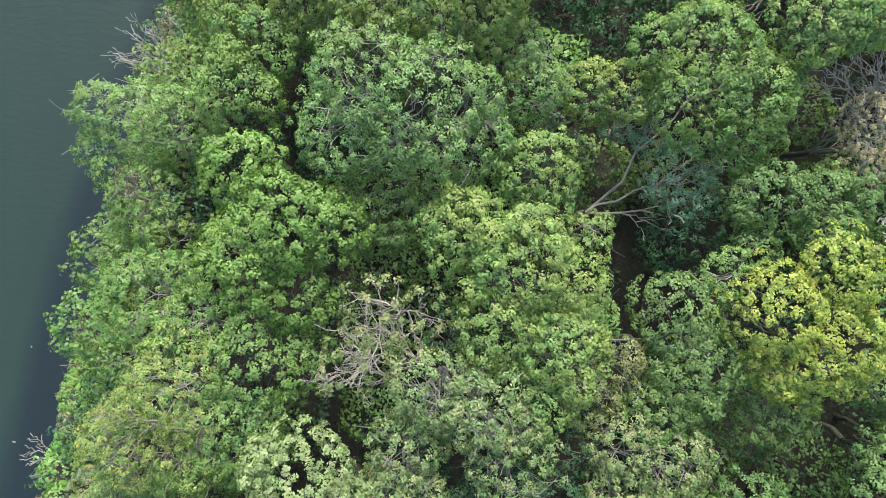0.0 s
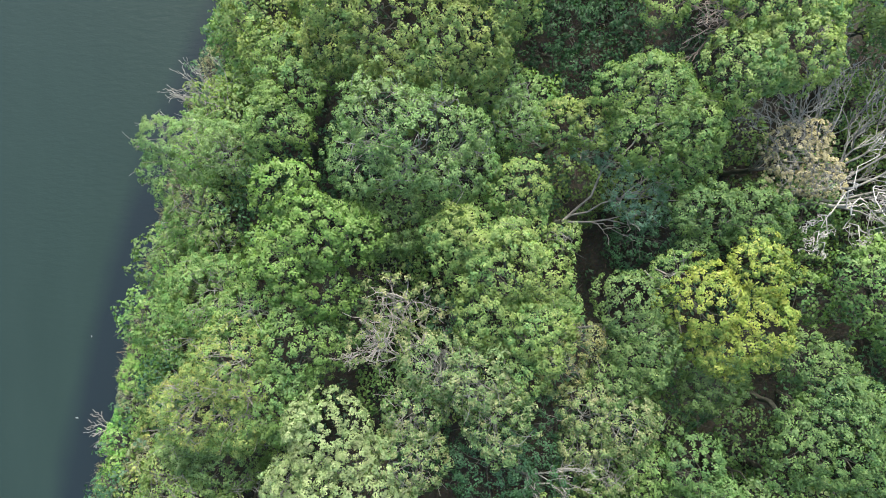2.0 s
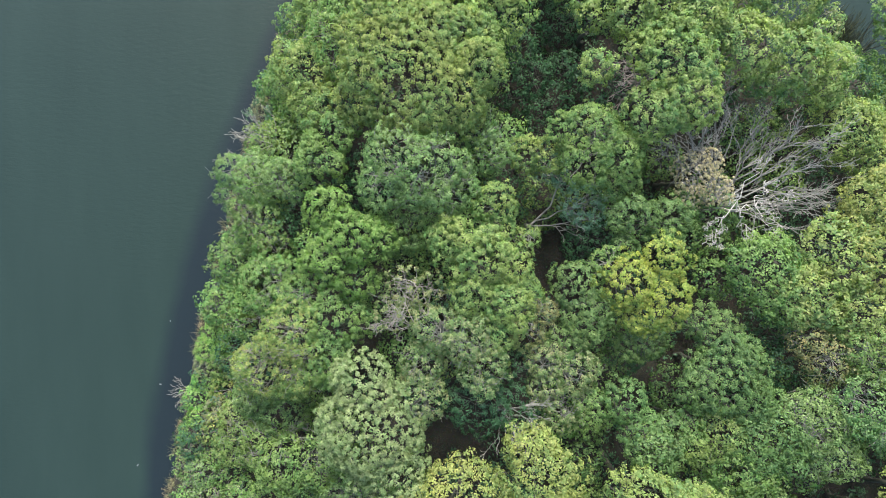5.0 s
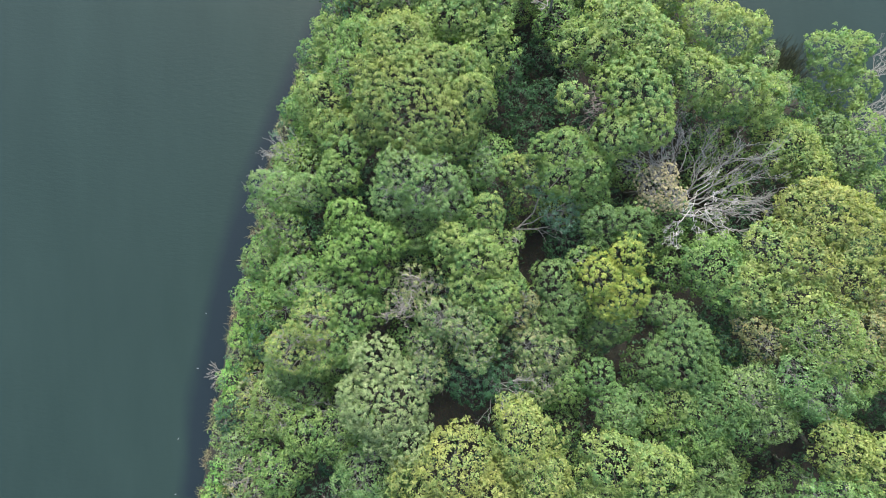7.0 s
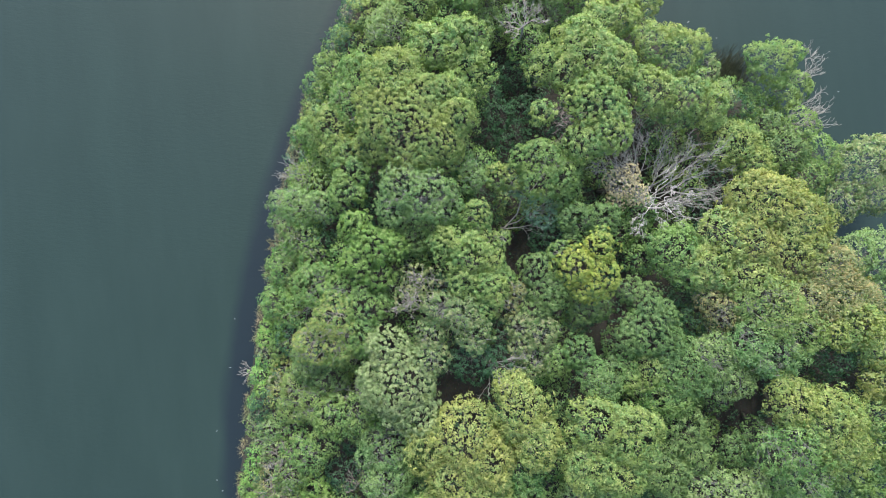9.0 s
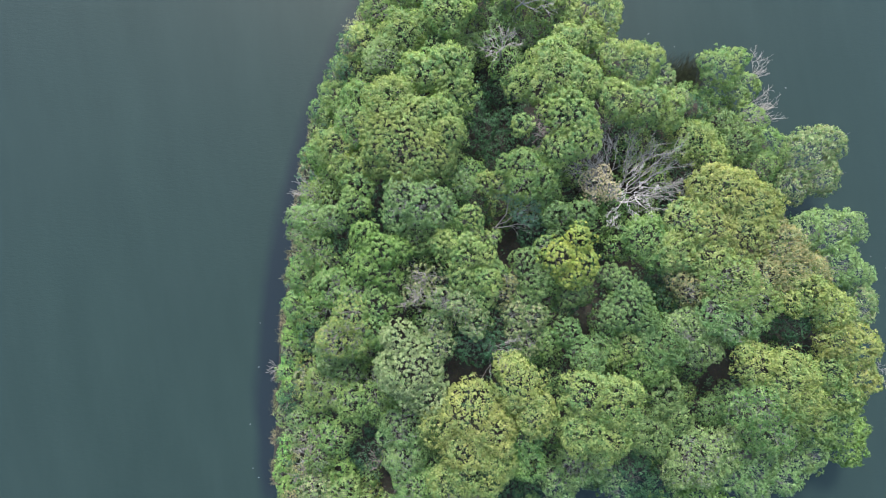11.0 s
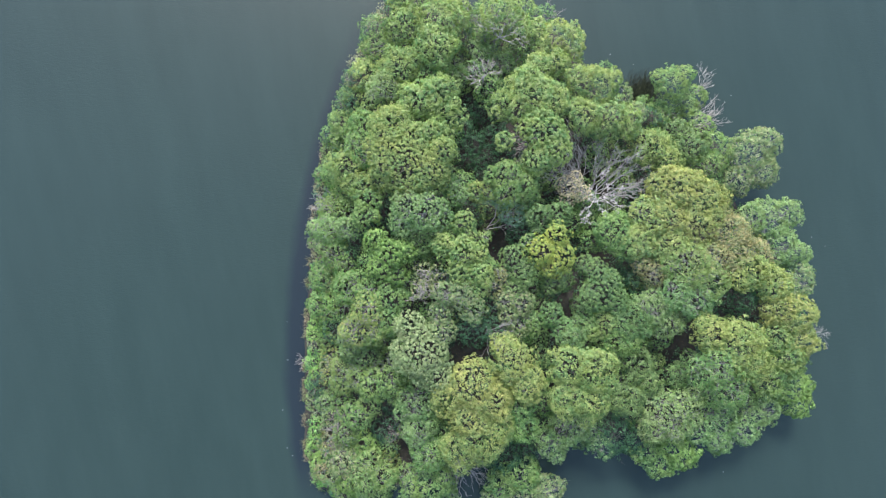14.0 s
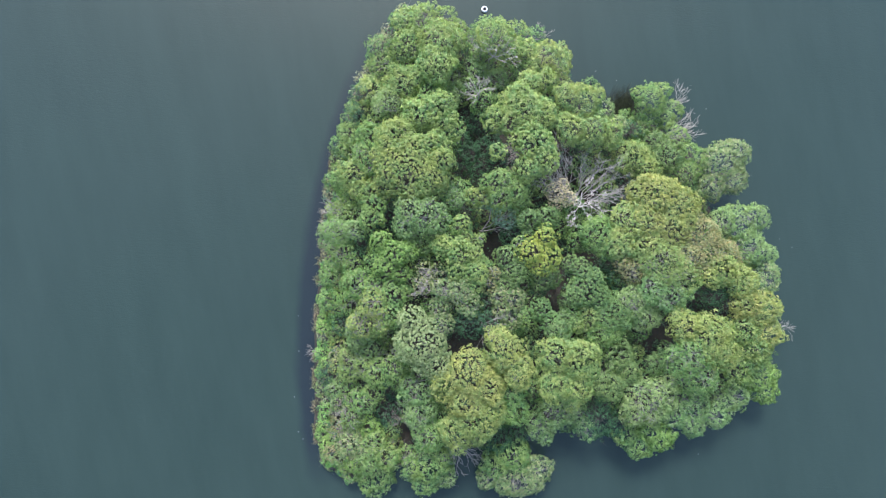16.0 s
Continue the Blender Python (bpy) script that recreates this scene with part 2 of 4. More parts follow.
def child(name, me, parent, label=""):
    ob = new(name, me)
    ob.parent = parent
    return tagged(ob, label)


def part(name, bm, mat, parent, label=""):
    me = bpy.data.meshes.new(name)
    bm.to_mesh(me)
    bm.free()
    me.materials.append(mat)
    return child(name, me, parent, label)


def unit(v):
    return v / np.maximum(np.linalg.norm(v, axis=-1, keepdims=True), 1e-6)


def leaves(rng, centres, axes, length, width, radius, count):
    """Folded leaf blades set in tufts: one tuft at each centre, opening along its axis."""
    n = len(centres) * count
    c, a = np.repeat(centres, count, 0), np.repeat(axes, count, 0)
    size = np.repeat(rng.uniform(0.65, 1.35, len(centres)), count)[:, None]
    d = unit(rng.normal(size=(n, 3)))
    d = unit(d + a * (np.abs((d * a).sum(1, keepdims=True)) - (d * a).sum(1, keepdims=True)) + a * 0.15)
    base = c + d * (rng.uniform(0.35, 0.85, (n, 1)) * radius * size)
    face = unit(d + UP * 0.3 + rng.normal(0, 0.22, (n, 3)))
    dome = unit(a * 0.5 + d * 0.4 + UP * 0.3)
    roam = rng.normal(size=(n, 3))
    d = unit(unit(roam - (roam * d).sum(1, keepdims=True) * d) + d * rng.uniform(-0.1, 0.5, (n, 1)) - UP * rng.uniform(0.0, 0.3, (n, 1)))
    side = unit(np.cross(d, face))
    up = np.cross(side, d)
    ln, w = length * rng.uniform(0.7, 1.25, (n, 1)) * size ** 0.5, 0.5 * width * rng.uniform(0.75, 1.25, (n, 1)) * size ** 0.5
    v = np.empty((n, 4, 3), dtype=np.float32)
    v[:, 0] = base
    v[:, 1] = base + d * ln * 0.5 + side * w + up * w * 0.35
    v[:, 2] = base + d * ln - up * ln * 0.18
    v[:, 3] = base + d * ln * 0.5 - side * w + up * w * 0.35
    shade = np.repeat(unit(dome + up * 0.22), 4, 0)
    return v.reshape(-1, 3), np.arange(n * 4).reshape(-1, 4), shade


def tubes(rows, sides=5):
    """One array of tapered tubes; each row is (points, radii)."""
    vs, fs, at = [], [], 0
    ring = np.linspace(0, 2 * np.pi, sides, endpoint=False)
    for pts, radii in rows:
        pts = np.asarray(pts, dtype=float)
        k = len(pts)
        t = unit(np.gradient(pts, axis=0))
        ref = np.where(np.abs(t[:, 2:3]) > 0.9, np.array([[1.0, 0, 0]]), UP[None])
        u = unit(np.cross(t, ref))
        w = np.cross(t, u)
        r = np.asarray(radii, dtype=float)[:, None, None]
        vs.append((pts[:, None] + r * (u[:, None] * np.cos(ring)[None, :, None] + w[:, None] * np.sin(ring)[None, :, None])).reshape(-1, 3))
        i = np.arange(k - 1)[:, None] * sides + np.arange(sides)[None]
        j = np.arange(k - 1)[:, None] * sides + (np.arange(sides)[None] + 1) % sides
        fs.append(at + np.stack([i, j, j + sides, i + sides], -1).reshape(-1, 4))
        at += k * sides
    return np.concatenate(vs), np.concatenate(fs)


def bent(rng, a, b, steps, wobble, sag=0.0):
    """Points of a crooked way from a to b."""
    a, b = np.asarray(a, dtype=float), np.asarray(b, dtype=float)
    s = np.linspace(0, 1, steps)[:, None]
    off = np.cumsum(rng.normal(0, 1, (steps, 3)), 0)
    off -= s * off[-1:] + (1 - s) * off[:1]
    return a + (b - a) * s + off * wobble * np.linalg.norm(b - a) + UP * (np.sin(s * np.pi) * sag)


SEEDS = iter(range(1, 10000))
GROUND_Z = 0.35


FOREST = []
# open places in the wood: x, y, radius; the last two are a hollow with low growth
CLEARINGS = [(4.6, -0.6, 1.3), (0.7, -7.6, 1.4), (-6.4, -11.2, 1.2), (-5.3, -14.0, 0.8), (15.2, -9.9, 0.7), (8.1, -5.2, 0.8), (5.2, -4.3, 0.4), (-2.8, -3.6, 0.7),
             (-2.6, -0.9, 0.4), (8.5, -6.2, 0.5), (14.3, -4.8, 0.5), (11.2, -2.5, 0.6), (10.3, 4.3, 0.8), (21.0, -7.2, 0.5), (4.3, 8.6, 1.0), (4.6, 7.0, 1.2)]


def tree(kind, lobes, label="", foot=None, category="tree", name="tree", group=""):
    """Notes a tree of several crown lobes, each (x, y, radius, top); grow_forest() builds them all."""
    if category == "tree":
        rng = np.random.default_rng(7000 + len(FOREST))
        for x, y, r, h in list(lobes):
            for _k in range(5 if r > 1.1 else 3 if r > 0.8 else 1):
                b, far = rng.uniform(0, 6.28), rng.uniform(0.55, 0.92) * r
                u, w = x + far * math.cos(b), y + far * math.sin(b)
                if any(math.hypot(u - cx, w - cy) < cr + 0.25 * r for cx, cy, cr in CLEARINGS):
                    continue
                lobes.append((u, w, r * rng.uniform(0.28, 0.48), h - r * rng.uniform(0.1, 0.75)))
    FOREST.append((kind, lobes, label, foot, category, name, group))


def middle(lobe):
    x, y, r, h = lobe
    return np.array((x, y, max(h - 0.85 * r, 0.3)))


def buried(c, others):
    """Which of the places c lie deep inside another crown."""
    out = np.zeros(len(c), dtype=bool)
    for lobe in others:
        m = middle(lobe)
        q = (c - m) / np.array((lobe[2], lobe[2], lobe[3] - m[2]))
        q[:, 2] = np.where(q[:, 2] < 0, q[:, 2] * 0.35, q[:, 2])
        out |= (q * q).sum(1) < 0.5
    return out


def grow_tree(kind, lobes, label, foot, category, name, group):
    rng = np.random.default_rng(next(SEEDS))
    _, length, width, radius, count, fill, twiggy, words = KINDS[kind]
    big = max(lobes, key=lambda q: q[2])
    near = category != "sapling" and abs(big[0]) < 10.5 and abs(big[1]) < 6.8
    if near:                                   # finer leaves where they are seen from close by
        length, width, radius, count = length * 0.54, width * 0.80, radius * 0.74, int(count * 1.06)
    elif category == "tree" and big[0] < 19 and abs(big[1]) < 13.5:
        length, width, count = length * 0.76, width * 1.2, int(count * 0.58)
    else:
        length, width, count = length * 0.94, width * 1.55, int(count * (0.42 if category == "tree" else 0.3))
    fx, fy = foot or inland(big[0], big[1])
    top_h = max(h for *_q, h in lobes)
    if not label:
        label = ("tall " if top_h > 6.9 else "low " if top_h < 3.6 and not words.startswith("dark") else "") + words
        if shore_distance(big[:2])[0] < 1.0 and len(label.split()) < 9:
            label += " overhanging the lake"
    thing = tagged(new(name), label, category, group)
    thing.location = (fx, fy, GROUND_Z)
    origin = np.array((fx, fy, GROUND_Z))
    # how far foliage may hang out over the water on the western and northern banks
    trimmed = big[0] < 6 and shore_distance(big[:2])[0] < 3.5 and kind != "grey" and big[1] > -16
    edge = -0.22 if category == "shrub" else -0.25
    mids = [middle(q) for q in lobes]
    centres, axes, bare, bare_axes = [], [], [], []
    for lobe, mid in zip(lobes, mids):
        x, y, r, h = lobe
        rv = h - mid[2]
        reach = [q for t in FOREST for q in t[1] if q is not lobe and (q[0] - x) ** 2 + (q[1] - y) ** 2 < (q[2] + r) ** 2]
        for depth, share in ((1.0, 1.0), (0.87, 0.34 if near else 0.38)):
            n = int(2.56 * np.pi * r * r * share * fill / ((1.8 if near else 1.48) * radius) ** 2)
            i = np.arange(n) + 0.5
            z = 1 - i / n * 1.28
            az = i * 2.399963 + rng.uniform(0, 6)
            ring = np.sqrt(np.maximum(1 - z * z, 0))
            d = np.stack([ring * np.cos(az), ring * np.sin(az), z], 1)
            d = unit(d + rng.normal(0, 0.35 * radius / r, d.shape))
            lump, thin = np.zeros(n), np.zeros(n)
            for _k in range(20):
                lump += 0.2 * np.exp((d @ unit(rng.normal(size=3)) - 1) * 16) * rng.choice((-1.0, 1.0, 1.0))
            for _k in range(7):
                thin += np.exp((d @ unit(rng.normal(size=3) + UP * 0.5) - 1) * 22)
            s = depth * (0.92 + lump + rng.normal(0, 0.16 * radius / r + 0.02, n) + (rng.random(n) < 0.14) * np.minimum(rng.exponential(0.11, n), 0.22))
            c = mid + d * s[:, None] * np.array((r, r, rv))
            gap = ((lump < (-0.16 if near else -0.23)) & (rng.random(n) < 0.6)) | (thin * min(twiggy, 1.7) * rng.uniform(0.5, 1.0, n) > 0.95)
            seen = (c[:, 2] > GROUND_Z + 0.1) & ~buried(c, reach)
            if trimmed:
                seen &= shore_distance(c[:, :2]) > edge
            keep = seen & ~gap
            centres.append(c[keep])
            axes.append(unit(d[keep] + UP * 0.35 + rng.normal(0, 0.15, (int(keep.sum()), 3))))
            if depth == 1.0:
                bare.append(c[seen & gap])
                bare_axes.append(d[seen & gap])
    c, a = np.concatenate(centres), np.concatenate(axes)
    if len(c) < 3:
        c, a = np.array([mids[0]] * 3) + rng.normal(0, 0.2, (3, 3)), np.array([UP] * 3)
    v, f, shade = leaves(rng, c, a, length, width, radius, count)
    # trunk, limbs and twigs
    top = np.mean(mids, 0) * 0.6 + origin * 0.4
    thick = 0.03 + 0.013 * max(h for *_q, h in lobes)
    fork = origin + (top - origin) * 0.7
    wood = PALE_BARK if kind in ("bare", "amber") else (GREY_BARK if twiggy > 1.3 else BARK)
    child("trunk", mesh_from("trunk", *tubes([(bent(rng, (0, 0, -0.25), fork - origin, 7, 0.04), np.linspace(thick, thick * 0.7, 7))], 8), BARK, True), thing)
    ends = []
    for (x, y, r, h), mid in zip(lobes, mids):
        if r < 0.42 * big[2]:
            continue
        for _k in range(1 if len(lobes) > 5 else 2):
            end = mid + rng.uniform(-0.5, 0.5, 3) * np.array((r, r, 0.3 * r)) + UP * 0.12 * r
            pts = bent(rng, fork, end, 7, 0.06, 0.1)
            child("limb", mesh_from("limb", *tubes([(pts - origin, np.linspace(thick * (0.17 if kind == "bare" else 0.36), thick * 0.08, 7))], 5), wood, True), thing)
            ends.append(pts)
    tips = np.array([e[-1] for e in ends])
    rows = []
    pick = rng.permutation(len(c))[:int(len(c) * 0.05 * min(twiggy, 2.0)) + 4]
    goals = [(c[p] + a[p] * radius * rng.uniform(-0.4, 0.7)) for p in pick]
    lost, ways = np.concatenate(bare), np.concatenate(bare_axes)
    if category != "tree":
        goals, lost = goals[:8], lost[:0]
    for p in rng.permutation(len(lost))[:int(30 * min(twiggy, 4.0)) + 6]:
        goals.append(lost[p] + ways[p] * rng.uniform(-0.25, 0.1))
    for goal in goals:
        e = ends[int(((tips - goal) ** 2).sum(1).argmin())]
        pts = bent(rng, e[rng.integers(3, 7)] - origin, goal - origin, 5, 0.07)
        rows.append((pts, np.linspace(0.015, 0.006, 5)))
        for _k in range(2 if twiggy > 1 else 1):
            q = pts[rng.integers(2, 5)]
            rows.append((bent(rng, q, q + unit(pts[-1] - q + rng.normal(0, 0.18, 3)) * rng.uniform(0.25, 0.6), 3, 0.07), np.linspace(0.009, 0.004, 3)))
    child("twig_mass", mesh_from("twig_mass", *tubes(rows, 3), wood, True), thing)["kind"] = "stuff"
    child("crown", mesh_from("crown", v - origin, f, LEAF[kind], True, shade), thing)
    return thing


def grow_forest():
    for row in FOREST:
        grow_tree(*row)


def dead_tree(x, y, z, limbs, mat, label, reach, rise, toward, spread, thick, levels=3, name="dead_tree", crooked=0.075):
    """A leafless tree: limbs fan out round the bearing toward (degrees), over spread degrees, and fork again and again."""
    rng = np.random.default_rng(next(SEEDS))
    thing = tagged(new(name), label, "dead tree")
    thing.location = (x, y, z)

    def grow(start, way, ln, r, level, rows):
        steps = 6
        end = start + way * ln
        pts = bent(rng, start, end, steps, crooked, 0.03 * ln)
        rows.append((pts, np.linspace(r, max(r * 0.4, 0.008), steps)))
        if level == 0:
            return
        for _k in range(rng.integers(3, 6)):
            i = rng.integers(2, steps)
            turn = unit(way + rng.normal(0, 0.42, 3) + UP * 0.05)
            grow(pts[i], turn, ln * rng.uniform(0.35, 0.62), r * 0.5, level - 1, rows)

    trunk = bent(rng, (0, 0, -max(z - 0.1, 0.3)), (0, 0, 0.15), 6, 0.03)
    child("trunk", mesh_from("trunk", *tubes([(trunk, np.linspace(thick * 1.3, thick, 6))], 8), mat, True), thing)
    for k in range(limbs):
        b = radians(toward + spread * ((k + 0.5) / limbs - 0.5) + rng.normal(0, 6))
        way = unit(np.array((math.cos(b), math.sin(b), rise * rng.uniform(0.5, 1.4))))
        rows = []
        grow(np.array((0, 0, 0.1)), way, reach * rng.uniform(0.55, 0.8), thick * rng.uniform(0.35, 0.6), levels, rows)
        child("limb", mesh_from("limb", *tubes(rows, 5), mat, True), thing)
    return thing


# ---- lake and island ----
SHORE = [(0.5, 20.3), (-2.0, 17.5), (-4.5, 13.9), (-6.7, 10.3), (-8.2, 6.5), (-10.0, 0.4), (-10.9, -3.3), (-11.8, -6.9), (-12.9, -12.9), (-12.6, -15.6),
         (-10.4, -17.3), (-6.4, -16.6), (-2.0, -16.4), (2.7, -16.9), (5.8, -16.1), (11.5, -16.5), (13.7, -17.9), (17.6, -17.5), (21.8, -16.5), (24.9, -14.4),
         (26.4, -10.8), (25.9, -5.9), (24.1, -2.6), (22.5, 0.7), (23.5, 2.9), (21.8, 5.7), (18.3, 7.8), (15.5, 8.1), (14.0, 11.5), (12.6, 14.5), (9.9, 16.9), (6.2, 17.8), (3.3, 19.8)]
EDGE = np.array(SHORE)


def shore_distance(p):
    """How far inside the shore the places p lie; outside it is below zero."""
    p = np.atleast_2d(np.asarray(p, dtype=float))
    a, b = EDGE, np.roll(EDGE, -1, 0)
    ab = b - a
    s = np.clip(((p[:, None] - a) * ab).sum(-1) / (ab * ab).sum(-1), 0, 1)
    d = np.linalg.norm(p[:, None] - (a + s[..., None] * ab), axis=-1).min(1)
    up = (a[None, :, 1] > p[:, None, 1]) != (b[None, :, 1] > p[:, None, 1])
    cross = a[None, :, 0] + (p[:, None, 1] - a[None, :, 1]) * ab[None, :, 0] / np.where(ab[:, 1] == 0, 1e-9, ab[:, 1]) > p[:, None, 0]
    return np.where((up & cross).sum(1) % 2 == 1, d, -d)


def inland(x, y):
    """The nearest place to x, y on firm ground, for a trunk's foot."""
    mid = np.array((7.0, 0.0))
    p = np.array((x, y))
    for _k in range(40):
        if shore_distance(p)[0] > 0.5:
            break
        p = p + (mid - p) * 0.04
    return float(p[0]), float(p[1])


def build_lake():
    size, n = 2500.0, 60
    s = np.linspace(-1, 1, n)
    s = np.sign(s) * np.abs(s) ** 3 * size
    gx, gy = np.meshgrid(s, s)
    v = np.stack([gx.ravel(), gy.ravel(), np.zeros(n * n)], 1)
    i = (np.arange(n - 1)[:, None] * n + np.arange(n - 1)[None]).ravel()
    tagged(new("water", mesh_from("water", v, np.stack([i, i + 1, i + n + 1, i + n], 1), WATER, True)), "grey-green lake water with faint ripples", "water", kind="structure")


def build_ground():
    step = 0.35
    xs, ys = np.arange(-16, 31, step), np.arange(-22, 25, step)
    gx, gy = np.meshgrid(xs, ys)
    p = np.stack([gx.ravel(), gy.ravel()], 1)
    d = shore_distance(p)
    rough = np.array([noise.noise((q[0] * 0.5, q[1] * 0.5, 0.0)) * 0.5 + noise.noise((q[0] * 1.9, q[1] * 1.9, 3.0)) * 0.25 for q in p])
    d = d + rough * 0.5
    z = np.where(d > 0, 0.42 * (1 - np.exp(-d * 1.6)) + rough * 0.16 * np.clip(d, 0, 1), d * 0.45)
    z = np.maximum(z, -1.2)
    n = len(xs)
    i = (np.arange(len(ys) - 1)[:, None] * n + np.arange(n - 1)[None]).ravel()
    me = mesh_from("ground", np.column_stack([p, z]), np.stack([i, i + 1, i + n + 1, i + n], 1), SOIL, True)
    tagged(new("ground", me), "dark brown island soil with leaf litter", "ground", kind="structure")


build_lake()
build_ground()

# ---- trees ----
tree("lush", [(1.2, 18.0, 0.95, 4.3)])
tree("olive", [(2.5, 17.6, 1.28, 4.8), (2.4, 18.8, 0.61, 3.5)])
tree("yellow", [(3.2, 15.7, 1.59, 5.6), (4.2, 16.0, 0.93, 5.0)])
tree("green", [(0.8, 16.0, 1.15, 4.8)])
tree("dry", [(-0.9, 17.1, 0.85, 2.4)])
tree("olive", [(-1.4, 15.4, 1.10, 3.4)])
tree("lush", [(2.7, 14.0, 1.46, 5.8)])
tree("yellow", [(-0.2, 13.1, 1.35, 5.2), (0.9, 13.4, 0.76, 5.0)])
tree("lush", [(-2.7, 13.5, 1.10, 3.4)])
tree("grey", [(-1.4, 11.9, 1.14, 5.2)])
tree("green", [(-3.8, 12.1, 0.93, 2.8)])
tree("green", [(1.5, 12.2, 1.03, 4.6)])
tree("lush", [(0.6, 10.3, 1.24, 6.0), (2.1, 10.7, 1.04, 6.0)])
tree("lush", [(2.5, 8.9, 0.95, 5.4), (2.1, 9.6, 1.00, 5.6)])
tree("grey", [(3.1, 11.6, 0.87, 4.0), (3.6, 12.8, 0.70, 3.4)])
tree("olive", [(6.0, 15.8, 0.97, 3.4)])
tree("yellow", [(7.5, 15.2, 1.34, 5.6), (8.5, 14.1, 0.93, 5.0)])
tree("lush", [(9.7, 13.8, 0.86, 4.6), (10.3, 12.8, 0.77, 4.6)])
tree("lush", [(11.0, 13.0, 1.10, 5.0), (12.0, 12.4, 0.94, 4.6), (12.1, 13.3, 0.77, 4.4)])
tree("lush", [(9.3, 11.1, 1.01, 5.2), (10.5, 11.2, 0.84, 5.2)])
tree("grey", [(7.1, 13.2, 0.80, 2.8), (6.3, 14.2, 0.72, 2.6)])
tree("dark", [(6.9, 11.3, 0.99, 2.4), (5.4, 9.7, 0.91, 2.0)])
tree("yellow", [(-1.5, 8.9, 1.47, 6.6)])
tree("yellow", [(-0.8, 6.3, 2.41, 7.4), (-2.2, 7.2, 1.30, 6.8), (0.5, 5.5, 1.32, 7.0), (0.0, 7.6, 1.25, 6.8)])
tree("green", [(1.3, 7.8, 1.1, 6.2), (1.8, 6.6, 0.75, 5.8)])
tree("green", [(-4.7, 10.4, 1.14, 3.4)])
tree("green", [(-3.4, 9.7, 1.07, 4.6)])
tree("olive", [(-3.8, 8.2, 1.15, 5.0)])
tree("yellow", [(-5.2, 7.1, 1.16, 4.6), (-4.8, 5.8, 0.86, 4.6)])
tree("green", [(-4.0, 5.2, 1.01, 5.2)])
tree("green", [(-6.7, 7.2, 0.67, 2.4)])
tree("lush", [(5.7, 6.4, 0.58, 6.3), (8.5, 6.5, 1.25, 7.0), (8.9, 5.2, 1.15, 6.8), (7.7, 4.8, 0.95, 6.6), (7.3, 7.0, 0.6, 6.3)])
tree("green", [(6.4, 9.0, 1.00, 5.8)])
tree("lush", [(8.3, 9.2, 1.64, 6.6), (9.5, 8.4, 1.15, 6.4), (7.2, 8.6, 0.99, 6.2)])
tree("grey", [(-6.9, -4.6, 1.28, 4.8)])
tree("teal", [(-6.6, -6.3, 1.13, 4.0), (-7.5, -5.7, 0.78, 3.8)])
tree("pale", [(-0.9, -5.3, 0.94, 6.6)])
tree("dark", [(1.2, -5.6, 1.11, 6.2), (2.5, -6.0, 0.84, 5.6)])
tree("silver", [(-2.5, -6.4, 1.85, 7.4), (-2.8, -4.7, 1.09, 7.0), (-1.9, -8.0, 1.22, 6.8), (-3.7, -6.5, 0.82, 6.6)])
tree("olive", [(-8.2, -7.0, 1.23, 3.4), (-8.8, -7.9, 0.80, 3.0)])
tree("olive", [(-7.2, -7.7, 0.95, 4.0)])
tree("green", [(-6.4, -8.2, 1.03, 4.6), (-5.1, -8.2, 0.94, 4.8)])
tree("olive", [(-7.9, -10.4, 0.92, 3.6)])
tree("bright", [(-8.1, -12.6, 0.76, 2.6)])
tree("dark", [(-5.5, -10.1, 0.98, 2.6), (-6.3, -12.0, 0.98, 2.6)])
tree("grey", [(-3.5, -10.0, 1.44, 5.0), (-3.7, -11.9, 1.19, 4.8)])
tree("olive", [(-3.4, -13.8, 1.20, 4.6)])
tree("golden", [(0.5, -9.1, 1.76, 7.6), (-1.2, -9.6, 1.22, 7.0), (1.4, -10.4, 1.37, 7.4), (-0.2, -11.1, 1.29, 7.2)])
tree("yellow", [(0.5, -12.6, 1.62, 7.0), (-1.2, -13.4, 1.40, 6.2), (1.7, -12.2, 0.98, 6.6)])
tree("golden", [(3.2, -7.9, 1.40, 7.6), (4.0, -9.7, 1.20, 7.4), (2.9, -7.0, 0.81, 7.0)])
tree("green", [(3.3, -12.7, 1.00, 6.0), (3.2, -11.4, 0.90, 6.4)])
tree("yellow", [(6.9, -9.1, 1.37, 7.4), (8.6, -9.7, 1.37, 7.6), (6.4, -11.3, 1.23, 7.2), (7.9, -11.8, 1.16, 7.2)])
tree("teal", [(12.0, -10.4, 1.14, 5.2), (12.5, -11.9, 0.98, 5.0), (10.7, -12.7, 1.14, 5.4)])
tree("grey", [(6.5, -13.8, 1.36, 4.8), (5.2, -14.9, 1.13, 4.0)])
tree("dark", [(1.7, -15.3, 1.22, 3.6), (3.2, -15.4, 0.97, 3.0)])
tree("green", [(2.7, -16.9, 1.41, 3.2), (1.3, -17.7, 1.16, 2.6)])
tree("pale", [(2.8, -19.0, 1.69, 2.8), (4.5, -18.8, 1.07, 2.6), (0.5, -18.6, 0.90, 2.2)])
tree("green", [(-3.9, -16.5, 1.59, 3.2), (-4.6, -17.9, 0.99, 2.4)])
tree("grey", [(-5.3, -17.0, 0.81, 2.2), (-3.1, -17.8, 0.90, 2.2)])
tree("green", [(-8.5, -16.6, 1.44, 2.4)])
tree("olive", [(-7.3, -15.2, 1.06, 3.0), (-7.9, -13.9, 0.97, 3.0)])
tree("pale", [(-9.8, -13.6, 1.16, 2.8), (-9.0, -14.4, 0.80, 2.6)])
